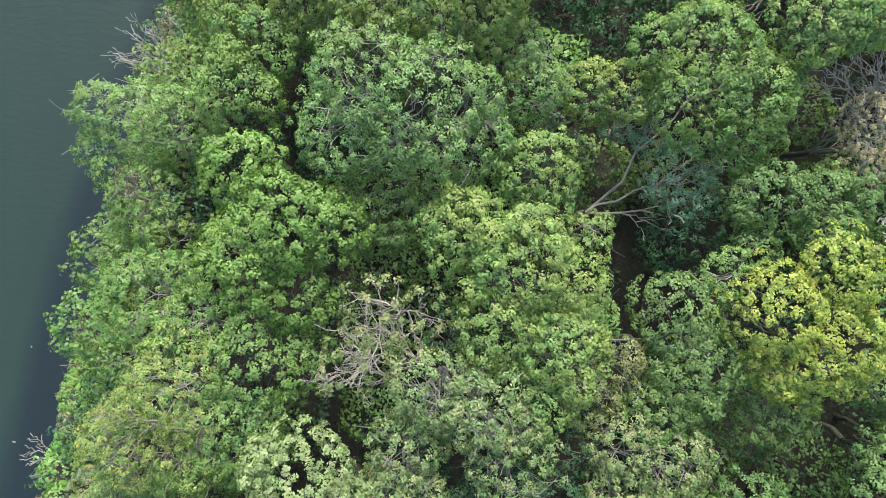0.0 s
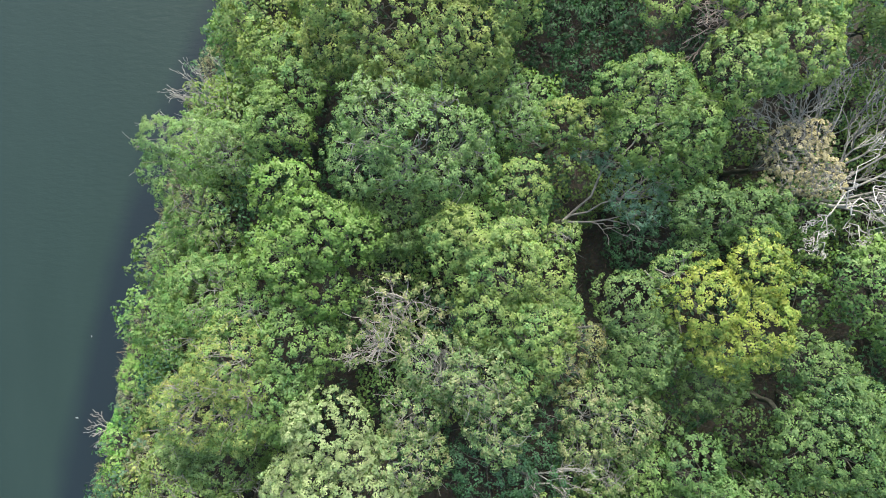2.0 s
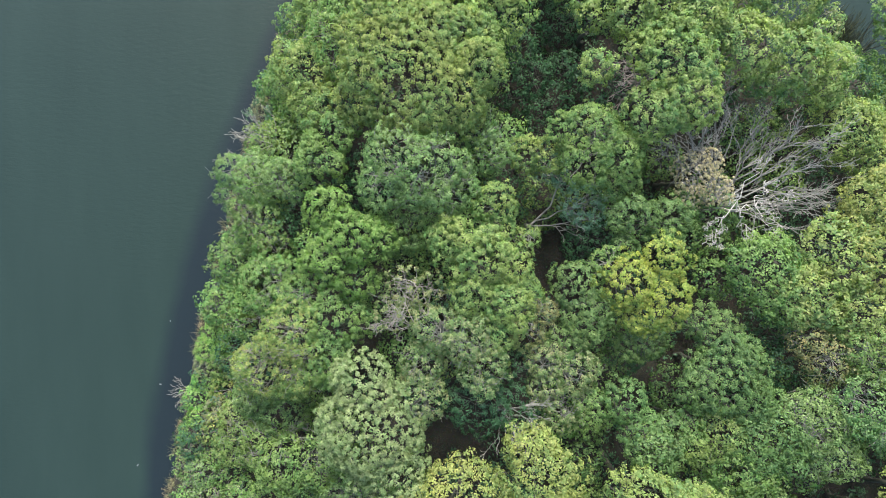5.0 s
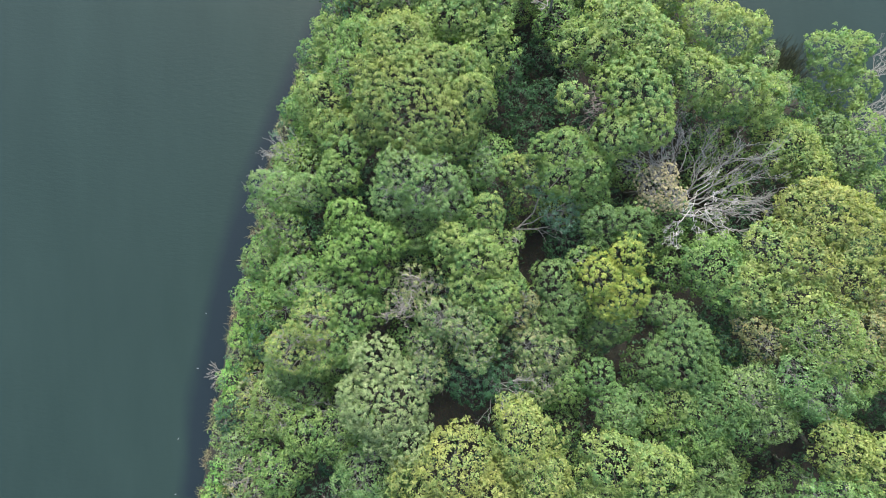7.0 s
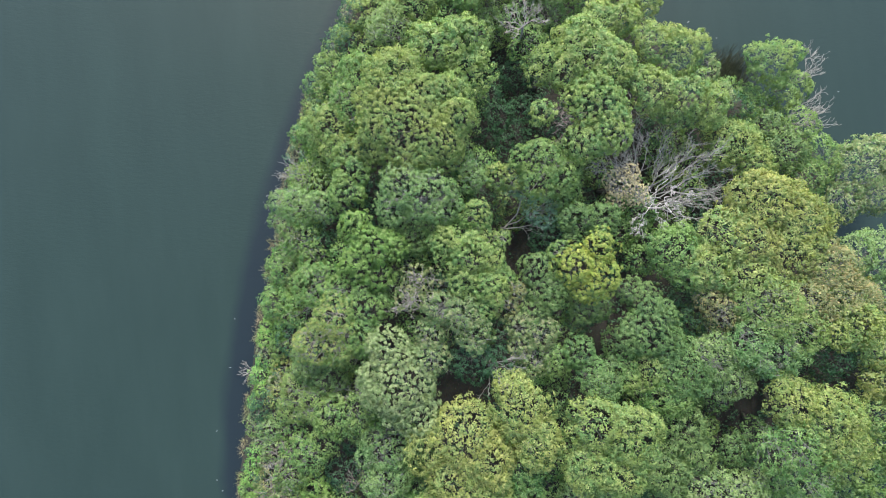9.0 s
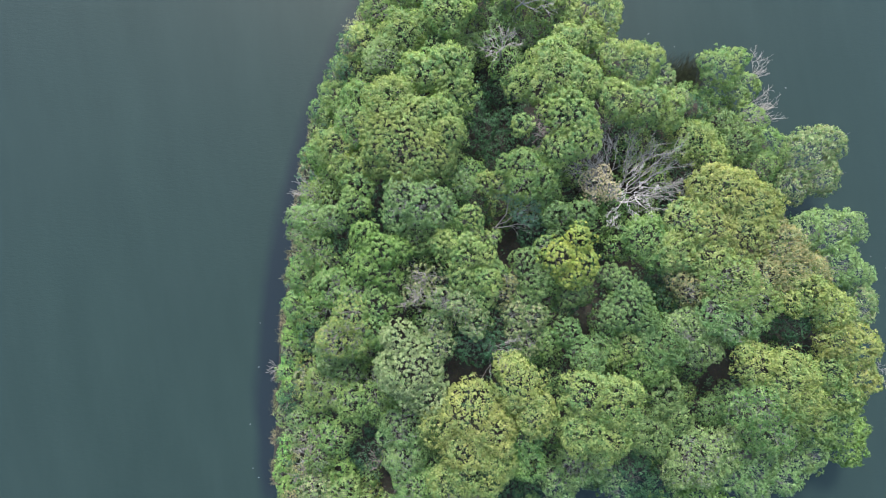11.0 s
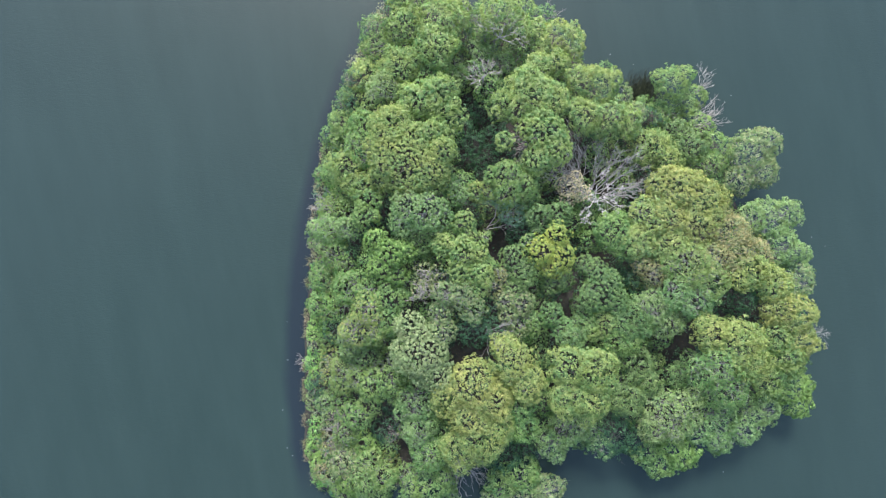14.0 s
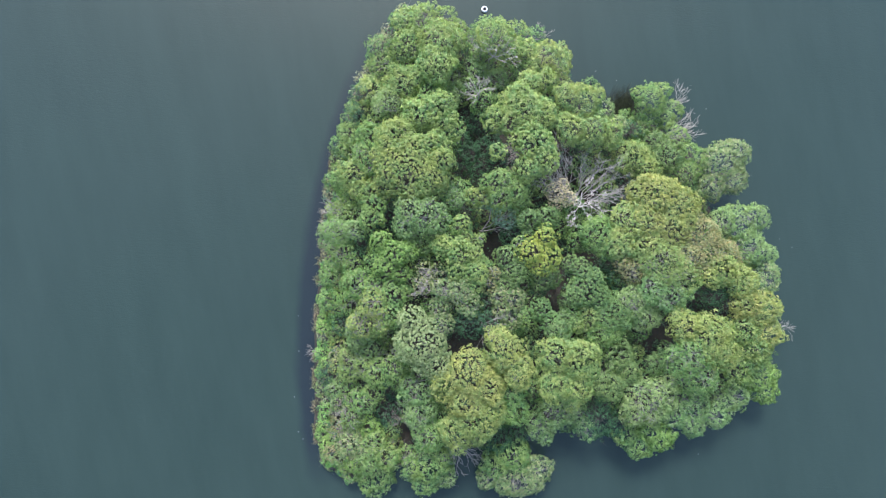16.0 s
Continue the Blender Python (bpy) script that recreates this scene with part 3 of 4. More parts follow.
tree("green", [(-9.5, -12.5, 0.90, 2.4)])
tree("yellow", [(18.5, 8.5, 1.0, 4.6), (19.4, 8.8, 0.7, 4.4), (17.8, 9.0, 0.6, 4.2), (18.9, 7.7, 0.6, 3.8)])
tree("green", [(20.9, 7.6, 0.75, 2.6), (20.0, 7.0, 0.8, 2.8)])
tree("green", [(17.6, 6.6, 0.97, 3.2), (17.0, 7.5, 0.72, 2.6)])
tree("yellow", [(12.8, 8.9, 1.36, 6.4), (11.8, 9.5, 0.99, 6.2)])
tree("lush", [(13.2, 6.8, 1.41, 6.0), (11.6, 7.2, 1.16, 6.2), (14.5, 6.3, 1.01, 5.4)])
tree("pale", [(14.5, 8.1, 0.76, 5.2), (15.5, 7.0, 0.77, 4.4)])
tree("yellow", [(16.4, 4.1, 1.37, 4.6), (17.2, 3.1, 0.94, 4.6), (15.7, 4.8, 0.86, 4.2)])
tree("teal", [(19.2, 3.8, 1.17, 4.2), (18.5, 5.2, 0.87, 3.6)])
tree("pale", [(23.3, 2.4, 1.6, 4.2), (24.6, 3.1, 1.04, 4.0), (22.2, 0.8, 1.05, 3.8), (24.1, 1.2, 1.13, 3.8)])
tree("olive", [(20.4, 2.3, 1.05, 3.8), (21.5, 3.3, 0.79, 3.6)])
tree("tan", [(9.6, 2.7, 0.76, 5.2), (10.4, 2.2, 0.68, 5.0), (10.3, 3.1, 0.60, 4.8), (9.6, 2.0, 0.60, 4.8)])
tree("golden", [(16.7, 1.0, 1.71, 6.8), (18.2, -0.2, 1.63, 6.8), (15.8, -0.9, 1.55, 6.6), (17.4, -1.7, 1.64, 6.6)])
tree("lush", [(14.6, -0.7, 1.48, 6.4), (13.7, -1.8, 1.16, 6.2), (15.5, -2.6, 1.32, 6.4)])
tree("russet", [(19.4, -2.5, 1.40, 6.4), (19.7, -4.1, 1.48, 6.4), (18.1, -4.2, 1.15, 6.6)])
tree("russet", [(21.4, -4.6, 1.08, 5.8)])
tree("grey", [(23.5, -2.4, 1.5, 4.6), (25.2, -2.3, 0.95, 4.0), (22.0, -2.1, 1.02, 4.8)])
tree("grey", [(23.9, -4.3, 1.37, 4.6), (25.1, -5.4, 0.95, 4.0)])
tree("pale", [(25.0, -7.0, 1.12, 4.2), (24.1, -7.5, 0.86, 4.2)])
tree("olive", [(16.2, -4.2, 1.60, 7.2), (17.4, -5.5, 1.24, 7.0)])
tree("grey", [(16.3, -6.4, 1.32, 6.8), (15.1, -5.7, 1.10, 6.8)])
tree("russet", [(14.3, -4.3, 1.05, 6.0), (13.5, -3.5, 0.75, 5.6)])
tree("grey", [(13.7, -6.5, 1.19, 6.2), (14.4, -7.8, 0.98, 5.8)])
tree("golden", [(20.5, -5.4, 1.10, 6.6), (19.5, -5.8, 0.74, 6.4), (21.9, -6.7, 1.11, 6.4)])
tree("dark", [(20.1, -7.2, 0.98, 5.4), (19.2, -6.4, 0.61, 5.4)])
tree("golden", [(23.2, -9.2, 1.38, 5.8), (22.1, -8.3, 1.16, 6.0), (23.5, -11.0, 1.14, 5.4)])
tree("yellow", [(21.7, -10.4, 1.34, 5.6), (22.5, -11.9, 1.27, 5.2)])
tree("golden", [(18.3, -9.9, 1.51, 7.6), (16.8, -9.0, 1.16, 7.2), (18.9, -11.3, 1.23, 7.2)])
tree("olive", [(17.1, -11.1, 1.45, 7.4), (17.2, -12.7, 1.39, 6.8), (15.9, -11.4, 1.10, 6.8)])
tree("bright", [(23.2, -14.6, 1.31, 3.8), (23.4, -15.9, 1.05, 3.4)])
tree("green", [(21.2, -13.5, 1.20, 4.6), (22.1, -13.1, 1.03, 4.6)])
tree("grey", [(21.1, -15.9, 1.05, 3.4), (20.0, -16.3, 0.97, 3.4)])
tree("teal", [(15.9, -11.3, 0.85, 4.4), (14.9, -12.0, 0.86, 4.2)])
tree("grey", [(13.4, -14.3, 1.59, 5.6), (14.6, -13.7, 1.09, 5.6), (12.4, -15.0, 1.10, 5.0)])
tree("grey", [(17.1, -15.8, 1.46, 4.4), (19.1, -17.1, 0.96, 3.6), (17.2, -17.5, 0.97, 3.4), (15.8, -16.1, 1.04, 4.2)])
tree("dark", [(9.8, -15.2, 1.47, 4.2), (11.1, -16.0, 1.05, 3.6)])
tree("grey", [(8.6, -15.5, 1.05, 3.8), (8.0, -14.5, 0.95, 4.0)])
tree("bright", [(14.3, -17.9, 1.05, 3.6), (13.7, -17.1, 0.87, 3.8)])
tree("green", [(12.9, -18.1, 1.10, 3.2), (11.8, -17.0, 1.01, 3.4)])
tree("teal", [(10.3, -4.9, 1.41, 6.4), (11.1, -5.8, 0.97, 6.0), (9.3, -5.2, 0.82, 6.2)])
tree("teal", [(10.3, -3.4, 0.90, 5.8), (9.6, -2.9, 0.68, 5.4)])
tree("green", [(12.1, -1.1, 1.33, 6.0), (12.9, -2.1, 1.00, 5.8)])
tree("dark", [(13.4, -4.7, 0.92, 4.6), (12.9, -3.6, 0.78, 4.2)])
tree("teal", [(12.2, -7.0, 1.27, 6.0), (11.1, -7.3, 0.83, 5.8)])
tree("green", [(10.2, -7.0, 0.90, 5.8), (9.1, -7.4, 0.68, 5.6)])
tree("teal", [(8.2, -7.0, 0.8, 5.8), (7.6, -7.7, 0.90, 6.0)])
tree("green", [(10.8, -8.5, 0.90, 5.6), (11.7, -8.6, 0.76, 5.4)])
tree("grey", [(-1.5, 3.4, 1.07, 7.2), (-0.3, 2.8, 1.15, 7.4), (-2.0, 2.4, 0.95, 6.8), (0.5, 2.2, 0.81, 6.6)])
tree("teal", [(-1.2, 1.1, 0.98, 5.8), (-0.1, 1.4, 0.76, 5.6), (-1.8, 0.5, 0.67, 5.0)])
tree("bright", [(-4.0, 1.6, 0.75, 6.6), (-3.3, 0.6, 0.95, 6.8), (-2.3, 0.5, 0.68, 6.4), (-4.0, -0.2, 0.86, 6.6), (-3.2, -0.9, 0.82, 6.0)])
tree("green", [(-4.4, 3.3, 0.92, 5.8), (-4.0, 4.4, 0.88, 5.6)])
tree("grey", [(-8.2, 3.3, 0.63, 4.2), (-7.2, 3.0, 0.96, 4.4), (-5.9, 2.9, 0.82, 4.8), (-8.2, 2.5, 0.59, 3.8)])
tree("olive", [(-7.3, 1.3, 0.99, 4.0), (-8.1, 0.6, 0.70, 3.2), (-6.7, 0.4, 0.77, 4.0), (-7.7, 1.6, 0.55, 3.4)])
tree("olive", [(-6.6, -1.2, 1.13, 5.4), (-5.3, -1.6, 0.82, 5.6)])
tree("amber", [(-5.5, -2.8, 1.08, 6.6), (-6.5, -4.2, 1.09, 5.8), (-5.3, -4.2, 0.96, 6.0)])
tree("green", [(-4.0, -2.5, 0.95, 6.2), (-4.4, -3.8, 1.00, 6.2), (-3.3, -2.5, 0.73, 5.6)])
tree("yellow", [(0.5, 0.3, 0.85, 7.0), (1.5, -0.4, 1.00, 7.4), (2.4, -0.6, 0.75, 7.0), (1.1, -1.4, 0.82, 7.2), (2.3, -1.9, 0.84, 7.2), (1.9, -2.9, 0.76, 6.8), (2.8, -1.4, 0.54, 6.6)])
tree("yellow", [(2.0, 1.6, 0.76, 6.2), (2.0, 0.7, 0.70, 6.0)])
tree("olive", [(3.3, 0.4, 0.43, 5.2)])
tree("bare", [(-1.2, -1.2, 0.67, 7.2), (-1.7, -2.1, 0.62, 7.0), (-0.4, -1.2, 0.55, 6.8)])
tree("pale", [(-0.2, -2.7, 0.88, 7.0), (0.8, -3.1, 0.87, 7.2), (1.3, -4.1, 0.83, 7.0), (-0.7, -4.0, 0.77, 6.6)])
tree("dark", [(0.2, -1.8, 0.62, 6.0)])
tree("willow", [(5.4, 1.7, 0.73, 4.6), (5.8, 1.3, 0.64, 4.4)])
tree("willow", [(4.3, 3.1, 0.60, 4.2), (4.9, 2.8, 0.58, 4.6)])
tree("dark", [(6.0, 0.4, 0.86, 4.0), (5.6, 0.2, 0.69, 3.4)])
tree("green", [(5.6, 4.2, 1.06, 6.2), (6.6, 3.4, 0.96, 6.0), (5.4, 3.1, 0.96, 6.0), (4.7, 4.3, 0.70, 5.6), (6.8, 2.5, 0.75, 5.2)])
tree("yellow", [(3.4, 3.6, 0.65, 4.8), (4.1, 3.5, 0.61, 5.0)])
tree("grey", [(1.9, 3.6, 0.75, 5.2), (1.5, 4.4, 0.66, 5.2)])
tree("teal", [(7.2, 1.0, 0.86, 5.4), (8.5, 0.9, 0.89, 5.4), (6.9, 0.0, 0.49, 5.0)])
tree("lime", [(6.8, -1.3, 0.97, 6.6), (7.9, -0.5, 0.77, 6.6), (8.0, -1.9, 0.88, 6.6), (7.3, -2.4, 0.84, 6.2)])
tree("olive", [(6.1, -0.6, 0.60, 5.8)])
tree("teal", [(4.8, -1.4, 0.89, 6.2), (5.2, -2.5, 0.91, 6.2), (4.6, -3.5, 0.81, 5.8)])
tree("russet", [(3.8, -2.3, 0.44, 5.8)])
tree("pale", [(4.8, -4.5, 0.85, 6.0), (3.8, -4.2, 0.71, 5.8)])
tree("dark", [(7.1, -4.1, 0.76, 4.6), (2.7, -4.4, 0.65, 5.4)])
# low growth whose dark leaf colour stands in for the hollow's shade
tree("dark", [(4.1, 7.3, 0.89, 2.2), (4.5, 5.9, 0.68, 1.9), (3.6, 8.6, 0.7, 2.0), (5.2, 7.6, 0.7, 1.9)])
tree("teal", [(6.7, -5.8, 0.8, 5.6), (7.3, -6.9, 0.79, 5.6)])
tree("green", [(9.1, -6.8, 0.68, 5.4)])
tree("pale", [(4.4, -5.8, 0.84, 5.6), (3.8, -5.1, 0.71, 5.6)])
tree("teal", [(4.5, -4.1, 0.75, 5.6)])
tree("teal", [(7.4, -3.6, 0.86, 5.2)])
tree("russet", [(3.1, -3.1, 0.57, 5.6)])
tree("green", [(5.5, -6.1, 0.74, 5.4)])
tree("olive", [(6.9, 14.6, 0.74, 3.6), (6.1, 14.7, 0.66, 3.4)])
tree("grey", [(7.4, 12.5, 0.75, 3.2)])


# ---- dead trees and bare branches ----
dead_tree(11.3, 1.8, 2.6, 15, GREY_BARK, "large grey leafless tree with fanned branches among green crowns", 4.5, 0.5, 62, 185, 0.09, 3, crooked=0.06)
dead_tree(11.6, 1.3, 4.0, 5, WHITE_WOOD, "bleached white dead branches of a broken tree", 1.8, 0.06, -30, 250, 0.05, 3, crooked=0.24)
dead_tree(5.35, 11.2, 4.5, 8, PALE_BARK, "pale leafless tree in a gap between crowns", 1.55, 0.5, 100, 240, 0.055, 2, crooked=0.1)
dead_tree(7.0, 13.7, 4.6, 7, PALE_BARK, "pale leafless tree beside yellow-green crowns", 1.9, 0.4, 60, 200, 0.05, 2, crooked=0.1)
dead_tree(-6.9, 4.6, 1.9, 10, GREY_BARK, "bleached leafless shrub leaning over the water", 1.7, 0.4, 150, 130, 0.05, 2, "dead_shrub")
dead_tree(3.7, 0.95, 2.4, 3, PALE_BARK, "leaning grey tree with long bare limbs over a clearing", 3.9, 0.5, 22, 75, 0.085, 2, "leaning_tree", 0.07)
dead_tree(-11.3, -6.0, 0.35, 4, PALE_BARK, "bleached dead branch reaching over the water", 1.0, 0.15, 180, 90, 0.03, 1, "dead_branch", 0.12)
dead_tree(-1.6, -15.3, 2.0, 12, GREY_BARK, "grey leafless shrub hanging over the water", 2.1, 0.1, -80, 170, 0.05, 2, "dead_shrub")
dead_tree(-5.3, -15.4, 1.5, 7, GREY_BARK, "small grey leafless shrub at the bank", 1.2, 0.3, -90, 160, 0.035, 2, "dead_shrub")
dead_tree(19.8, 5.5, 1.6, 9, PALE_BARK, "greyish leafless fallen tree over the water", 3.0, 0.05, 8, 38, 0.05, 2, "fallen_tree", 0.09)
dead_tree(20.7, 7.7, 2.2, 4, PALE_BARK, "bleached bare branches above the water", 1.9, 0.2, 38, 70, 0.04, 2, "dead_branch", 0.12)
dead_tree(25.6, -11.2, 1.6, 3, GREY_BARK, "bare grey branch reaching over the water", 1.9, 0.05, -15, 40, 0.03, 2, "dead_branch", 0.1)
dead_tree(9.8, 15.6, 0.9, 9, BROWN_TWIG, "dry brown leafless shrub at the bank", 1.3, 0.6, 80, 160, 0.03, 2, "dead_shrub")
dead_tree(10.9, 15.5, 0.8, 2, PALE_BARK, "pale bare branch reaching over the water", 1.9, 0.1, 25, 30, 0.03, 2, "dead_branch", 0.12)
dead_tree(-9.6, -11.6, 2.2, 6, GREY_BARK, "small grey leafless shrub among green bank growth", 1.1, 0.5, 60, 300, 0.03, 2, "dead_shrub")
dead_tree(-9.3, -10.4, 2.3, 9, BROWN_TWIG, "dry brown leafless shrub among green bank growth", 1.2, 0.5, 90, 330, 0.03, 2, "dead_shrub", 0.1)
dead_tree(-10.3, -12.6, 2.1, 9, BROWN_TWIG, "dry brown leafless shrub beside low bank growth", 1.1, 0.5, 45, 330, 0.03, 2, "dead_shrub", 0.1)
dead_tree(-5.3, -12.4, 2.4, 7, BROWN_TWIG, "thin brown leafless sapling in a dark gap", 1.2, 0.5, 80, 300, 0.03, 2, "dead_sapling", 0.1)
dead_tree(-4.9, -7.4, 3.2, 8, GREY_BARK, "grey tangled leafless shrub in a dark gap", 1.1, 0.3, 160, 300, 0.03, 2, "dead_shrub", 0.12)
dead_tree(-6.7, -7.6, 3.0, 7, GREY_BARK, "grey leafless sapling in a gap between crowns", 1.3, 0.4, 0, 300, 0.035, 2, "dead_sapling")
dead_tree(2.2, -5.9, 5.0, 8, GREY_BARK, "grey bare twigs of a dying tree over a gap", 1.8, 0.2, -40, 140, 0.04, 2, "dead_tree")
dead_tree(-0.55, -2.35, 5.2, 5, PALE_BARK, "pale wavy bare limbs fanning out of a thinning crown", 1.5, 0.2, 130, 80, 0.035, 2, "dead_tree", 0.11)
dead_tree(-0.95, -2.75, 5.2, 6, PALE_BARK, "pale bare limbs reaching across a dark gap", 1.5, 0.15, 165, 60, 0.035, 2, "dead_tree", 0.11)
dead_tree(8.0, 6.3, 5.5, 6, BROWN_TWIG, "reddish brown bare limbs inside a bright green crown", 1.9, 0.12, 197, 60, 0.045, 2, "dead_tree", 0.06)


# ---- bank, undergrowth and small things ----
def along_shore(first, last, step):
    """Places along the shore from one corner to another, each with the way to the water."""
    for k in range(first, last):
        a, b = EDGE[k], EDGE[(k + 1) % len(EDGE)]
        ln = np.linalg.norm(b - a)
        way = (b - a) / ln
        for s in np.arange(0, ln, step):
            yield a + way * s, np.array((way[1], -way[0]))


def bank_shrubs():
    rng = np.random.default_rng(501)
    for p, out in along_shore(4, 11, 0.72):
        q = p - out * rng.uniform(0.8, 1.1)
        kind = rng.choice(["bankside", "bankside", "bankside", "bankside", "dry", "olive"])
        r = rng.uniform(0.45, 0.75)
        tree(kind, [(q[0], q[1], r, rng.uniform(0.9, 1.6))], "low bright shrub rooted along the lake bank" if kind == "bankside" else "yellowing low shrub rooted along the lake bank",
             (q[0], q[1]), "shrub", "bank_shrub", "shrubs along the bank")
    for p, out in along_shore(4, 11, 1.0):
        q = p - out * rng.uniform(1.7, 2.3)
        tree(rng.choice(["olive", "green", "grey", "bright", "russet", "pale", "dry", "amber"]), [(q[0], q[1], rng.uniform(0.6, 0.9), rng.uniform(1.6, 2.6))], "green shrub behind the bank's low growth",
             (q[0], q[1]), "shrub", "bank_shrub", "shrubs along the bank")
    for p, out in along_shore(0, 4, 1.0):
        q = p - out * rng.uniform(0.5, 0.9)
        tree(rng.choice(["olive", "green", "dry"]), [(q[0], q[1], rng.uniform(0.5, 0.8), rng.uniform(1.1, 2.0))], "low green shrub rooted along the lake bank",
             (q[0], q[1]), "shrub", "bank_shrub", "shrubs along the bank")


def saplings():
    """Low shaded trees wherever the tall crowns leave the floor open."""
    rng = np.random.default_rng(504)
    lobes = np.array([q for t in FOREST for q in t[1]])
    taken = [np.array((x, y, r)) for x, y, r in CLEARINGS[:-2]]
    for p in rng.uniform((-11, -16), (25, 18), (2600, 2)):
        if shore_distance(p)[0] < 0.9 or (np.hypot(*(lobes[:, :2] - p).T) < lobes[:, 2] * 0.8).any():
            continue
        if any(np.hypot(*(q[:2] - p)) < q[2] + 0.38 for q in taken):
            continue
        taken.append(np.array((*p, 0.75)))
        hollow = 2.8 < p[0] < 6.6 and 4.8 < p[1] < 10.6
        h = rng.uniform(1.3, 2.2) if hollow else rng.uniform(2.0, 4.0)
        # hollow saplings always take the dark leaves, shade put into their colour
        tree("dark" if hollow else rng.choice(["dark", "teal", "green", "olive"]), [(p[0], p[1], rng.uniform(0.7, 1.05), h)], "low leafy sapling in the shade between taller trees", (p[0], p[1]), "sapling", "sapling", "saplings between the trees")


def reeds():
    """Dry blades that lean out over the bank."""
    rng = np.random.default_rng(502)
    base, lean = [], []
    for p, out in along_shore(3, 11, 0.014):
        if noise.noise((p[0] * 0.9, p[1] * 0.9, 5.0)) > -0.02:
            for _k in range(3):
                base.append((*(p + out * rng.uniform(-0.3, 0.2)), 0.0))
                lean.append((*(out * rng.uniform(-0.1, 0.5)), rng.uniform(0.5, 1.3)))
    base, lean = np.array(base), unit(np.array(lean) + rng.normal(0, 0.42, (len(lean), 3)))
    n = len(base)
    ln, w = rng.uniform(0.12, 0.42, (n, 1)), rng.uniform(0.005, 0.012, (n, 1))
    side = unit(np.cross(lean, rng.normal(size=(n, 3))))
    v = np.empty((n, 8, 3))
    for k, s in enumerate((0, 0.4, 0.75, 1.0)):
        mid = base + lean * ln * s - UP * (0.35 * s * s) * ln + lean * np.array((1, 1, 0)) * (0.35 * s * s) * ln
        v[:, 2 * k], v[:, 2 * k + 1] = mid - side * w * (1 - 0.8 * s), mid + side * w * (1 - 0.8 * s)
    i = np.arange(n)[:, None] * 8
    f = np.concatenate([i + np.array([[2 * k, 2 * k + 1, 2 * k + 3, 2 * k + 2]]) for k in range(3)])
    me = mesh_from("reeds", v.reshape(-1, 3), f, leaf_material("dry_reed", (0.33, 0.28, 0.17), (0.22, 0.26, 0.10), (0.46, 0.39, 0.27), 0.25, 0.7))
    tagged(new("reeds", me), "dry tan reeds leaning over the bank", "reeds", kind="stuff")


def reed_bed():
    """A patch of dark drowned reeds off the eastern bank, all leaning one way."""
    rng = np.random.default_rng(506)
    n = 2600
    p = np.array((17.7, 8.7)) + rng.normal(0, 1, (n, 2)) * np.array((0.75, 0.6))
    ln, w = rng.uniform(0.3, 0.8, (n, 1)), rng.uniform(0.005, 0.010, (n, 1))
    lean = unit(np.array((0.55, 0.75, 0.35)) + rng.normal(0, 0.16, (n, 3)))
    side = unit(np.cross(lean, UP))
    base = np.column_stack([p, np.full(n, -0.04)])
    v = np.empty((n, 4, 3))
    v[:, 0], v[:, 1] = base - side * w, base + side * w
    v[:, 2], v[:, 3] = base + lean * ln * 0.6 + side * w * 0.8, base + lean * ln - UP * 0.12 * ln
    me = mesh_from("reed_bed", v.reshape(-1, 3), np.arange(n * 4).reshape(-1, 4), leaf_material("dark_reed", (0.020, 0.029, 0.014), (0.028, 0.034, 0.018), (0.050, 0.054, 0.030), 0.2, 0.7))
    tagged(new("reed_bed", me), "dark brown reeds leaning in the shallow water", "reeds", kind="stuff")


def undergrowth():
    """Low plants in the shade below the trees, thinner in the clearings."""
    rng = np.random.default_rng(503)
    p = rng.uniform((-13, -18), (27, 21), (7500, 2))
    keep = shore_distance(p) > 0.25
    for x, y, r in CLEARINGS[:-2]:
        keep &= ((p[:, 0] - x) ** 2 + (p[:, 1] - y) ** 2 > r * r) | (rng.random(len(p)) > 0.93)
    p = p[keep]
    lump = np.array([noise.noise((q[0] * 0.45, q[1] * 0.45, 9.0)) for q in p])
    z = GROUND_Z + 0.15 + np.clip(lump + 0.45, 0.05, 1.2) * rng.uniform(0.3, 2.0, len(p))
    c = np.column_stack([p, z])
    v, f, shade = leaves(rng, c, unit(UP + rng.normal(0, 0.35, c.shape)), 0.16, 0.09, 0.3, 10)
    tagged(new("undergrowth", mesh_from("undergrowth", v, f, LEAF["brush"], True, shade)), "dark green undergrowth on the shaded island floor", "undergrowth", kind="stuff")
    q = rng.uniform((-13, -18), (27, 21), (26000, 2))
    q = q[shore_distance(q) > 0.1]
    c = np.column_stack([q, np.full(len(q), GROUND_Z + 0.06)])
    v, f, shade = leaves(rng, c, np.repeat(UP[None], len(c), 0), 0.1, 0.03, 0.04, 1)
    tagged(new("fallen_leaves", mesh_from("fallen_leaves", v, f, leaf_material("dry_leaf", (0.075, 0.055, 0.034), (0.052, 0.042, 0.028), (0.135, 0.105, 0.068), 0.1, 0.8))),
           "brown fallen leaves scattered on the island soil", "leaf litter", kind="stuff")


def lathe(profile, sides=28):
    bm = bmesh.new()
    rings = [[bm.verts.new((r * math.cos(2 * math.pi * k / sides), r * math.sin(2 * math.pi * k / sides), z)) for k in range(sides)] for r, z in profile]
    for a, b in zip(rings, rings[1:]):
        for k in range(sides):
            bm.faces.new((a[k], a[(k + 1) % sides], b[(k + 1) % sides], b[k])).smooth = True
    bmesh.ops.recalc_face_normals(bm, faces=bm.faces)
    return bm


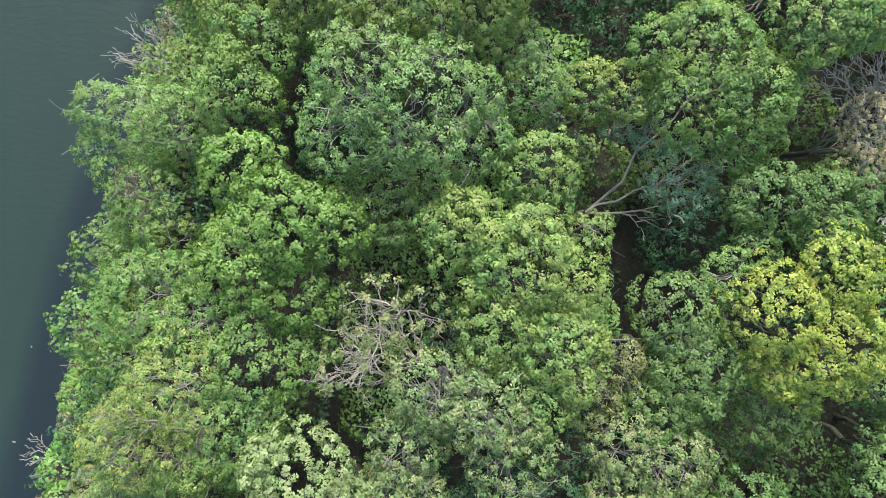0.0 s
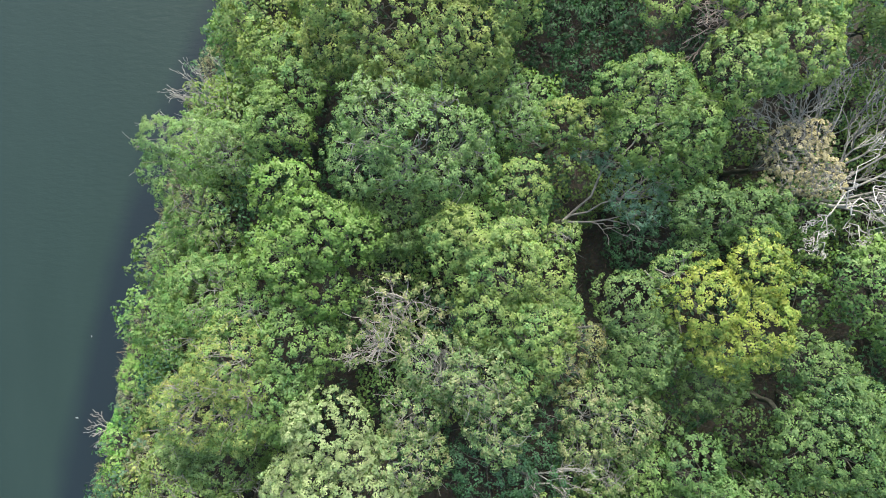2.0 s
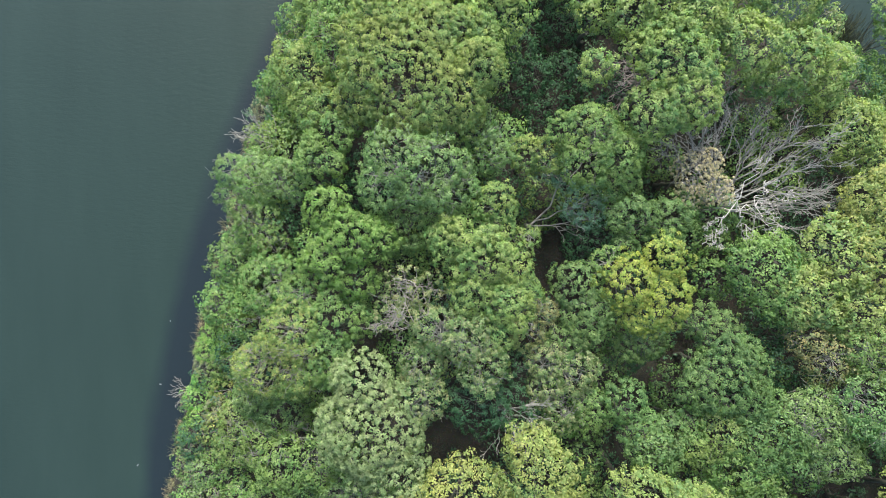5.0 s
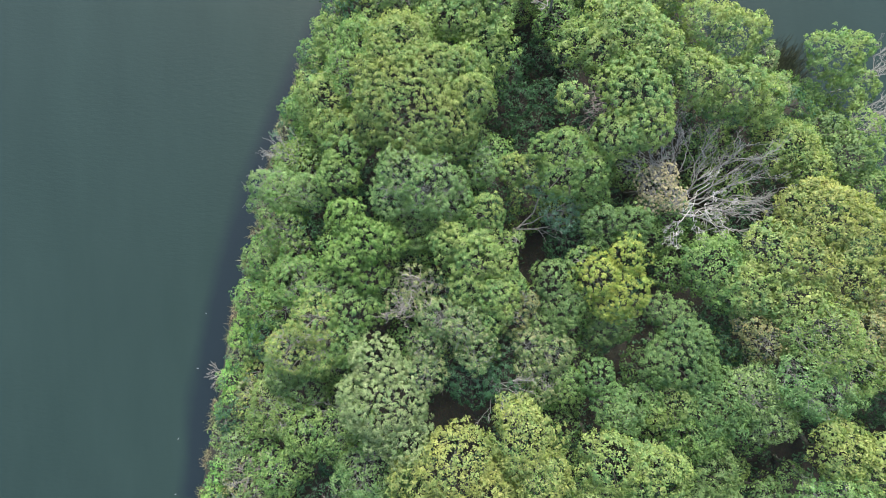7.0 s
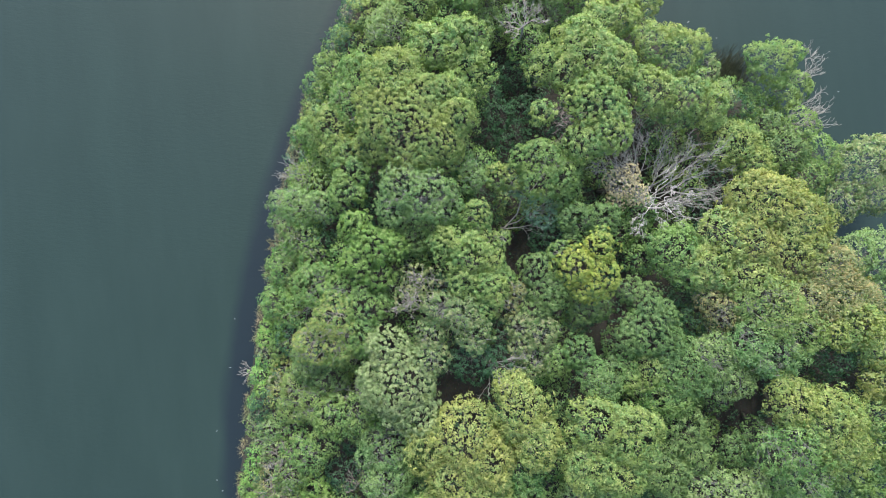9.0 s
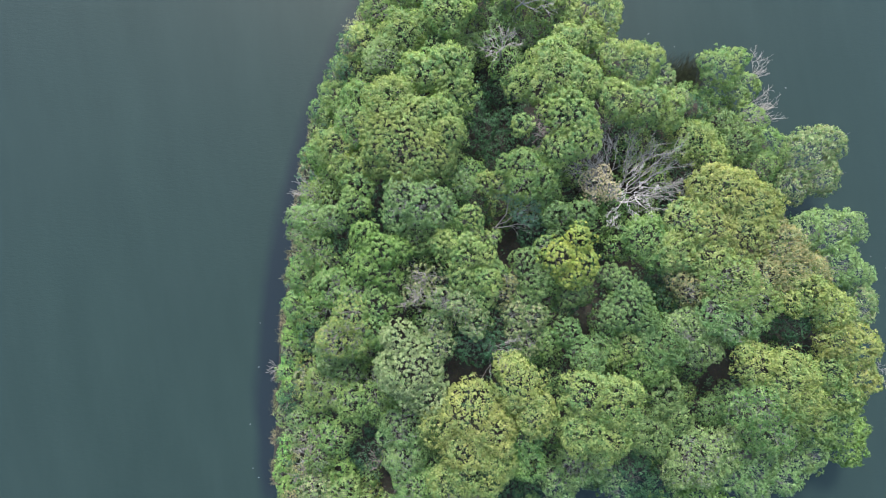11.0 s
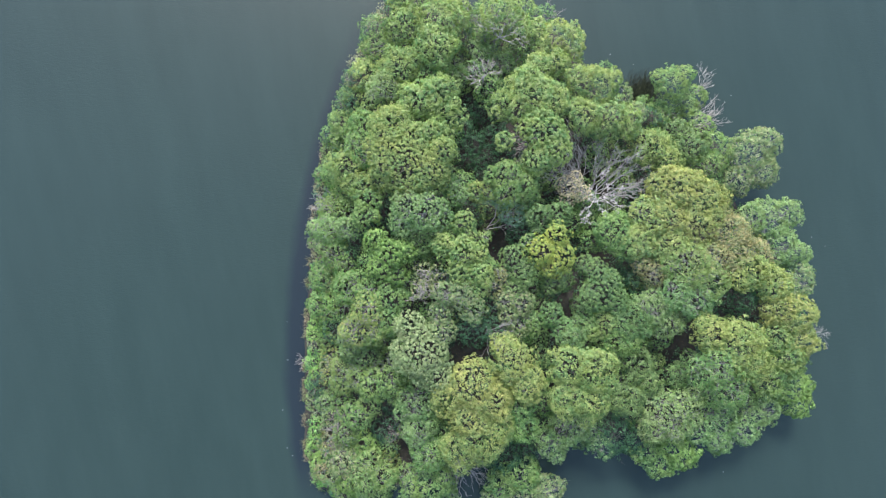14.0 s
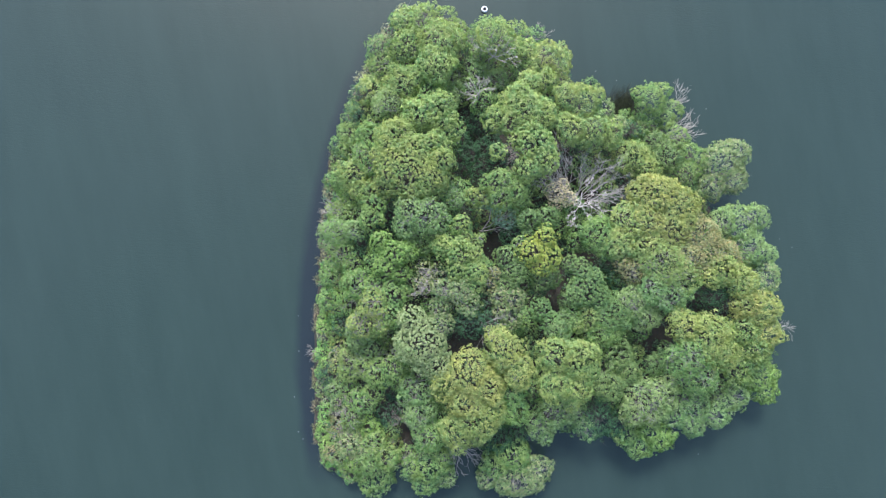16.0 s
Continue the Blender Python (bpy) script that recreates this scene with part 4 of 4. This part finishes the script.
def buoy():
    thing = tagged(new("mooring_buoy"), "white round buoy with a dark open top, floating on the lake", "buoy")
    thing.matrix_world = pose(7.8, 19.1, 0.0, 6, 4, 20) @ Matrix.Scale(0.86, 4)
    white, black = plain_material("white_plastic", (0.75, 0.76, 0.76), 0.4), plain_material("black_rubber", (0.015, 0.016, 0.018), 0.6)
    part("float", lathe([(0.02, -0.15), (0.24, -0.13), (0.31, 0.0), (0.32, 0.12), (0.29, 0.24), (0.23, 0.31), (0.19, 0.32), (0.17, 0.29), (0.16, 0.16)]), white, thing)
    part("well", lathe([(0.165, 0.2), (0.16, 0.10), (0.001, 0.09)]), black, thing, "dark hollow in the middle")
    part("ring", lathe([(0.318, 0.05), (0.335, 0.06), (0.338, 0.09), (0.335, 0.12), (0.318, 0.13)]), black, thing, "dark rubber band")


def floating_debris():
    """Small pale bits, such as feathers and leaves, that float near the bank."""
    rng = np.random.default_rng(505)
    pale = plain_material("pale_feather", (0.15, 0.16, 0.155), 0.7, 30.0)
    spots = [(x, y) for p, out in along_shore(6, 9, 2.9) for x, y in [p + out * rng.uniform(0.4, 1.7)]]
    spots += [(17.6, 11.2), (16.0, 12.3), (24.6, 7.4), (18.2, -21.0), (28.6, -4.6), (29.5, -5.5)]
    for x, y in spots:
        bm = bmesh.new()
        ln, w, turn = rng.uniform(0.04, 0.075), rng.uniform(0.015, 0.03), rng.uniform(0, 6.28)
        rim = [bm.verts.new((ln * math.cos(k * 0.785), w * math.sin(k * 0.785), 0.004 + 0.012 * abs(math.cos(k * 0.785)))) for k in range(8)]
        low = [bm.verts.new((v.co.x * 0.8, v.co.y * 0.8, v.co.z - 0.012)) for v in rim]
        bm.faces.new(rim), bm.faces.new(low[::-1])
        for k in range(8):
            bm.faces.new((rim[k], low[k], low[(k + 1) % 8], rim[(k + 1) % 8]))
        bm.transform(Matrix.Rotation(turn, 4, "Z"))
        ob = part("floating_feather", bm, pale, None)
        ob.location = (x, y, 0.012)
        tagged(ob, "small pale feather floating on the lake", "feather", "feathers on the water")


tree("teal", [(15.0, 11.1, 0.55, 1.1), (15.3, 11.25, 0.35, 0.8)], "small dark green shrub standing in shallow water", (15.0, 11.1), "shrub", "water_shrub")
for hx, hy, hr, hh in ((5.0, 12.3, 0.8, 3.4), (6.3, 11.4, 0.7, 3.0), (5.9, 13.2, 0.8, 3.5), (6.9, 12.6, 0.7, 3.2), (6.3, 14.6, 0.8, 3.4), (5.3, 14.0, 0.7, 3.3)):
    tree("grey", [(hx, hy, hr, hh)], "dull grey-green shrub in a hollow between crowns", (hx, hy), "shrub", "shrub", "shrubs in the hollow")
bank_shrubs()
floating_debris()
saplings()
grow_forest()
reeds()
reed_bed()
undergrowth()
buoy()
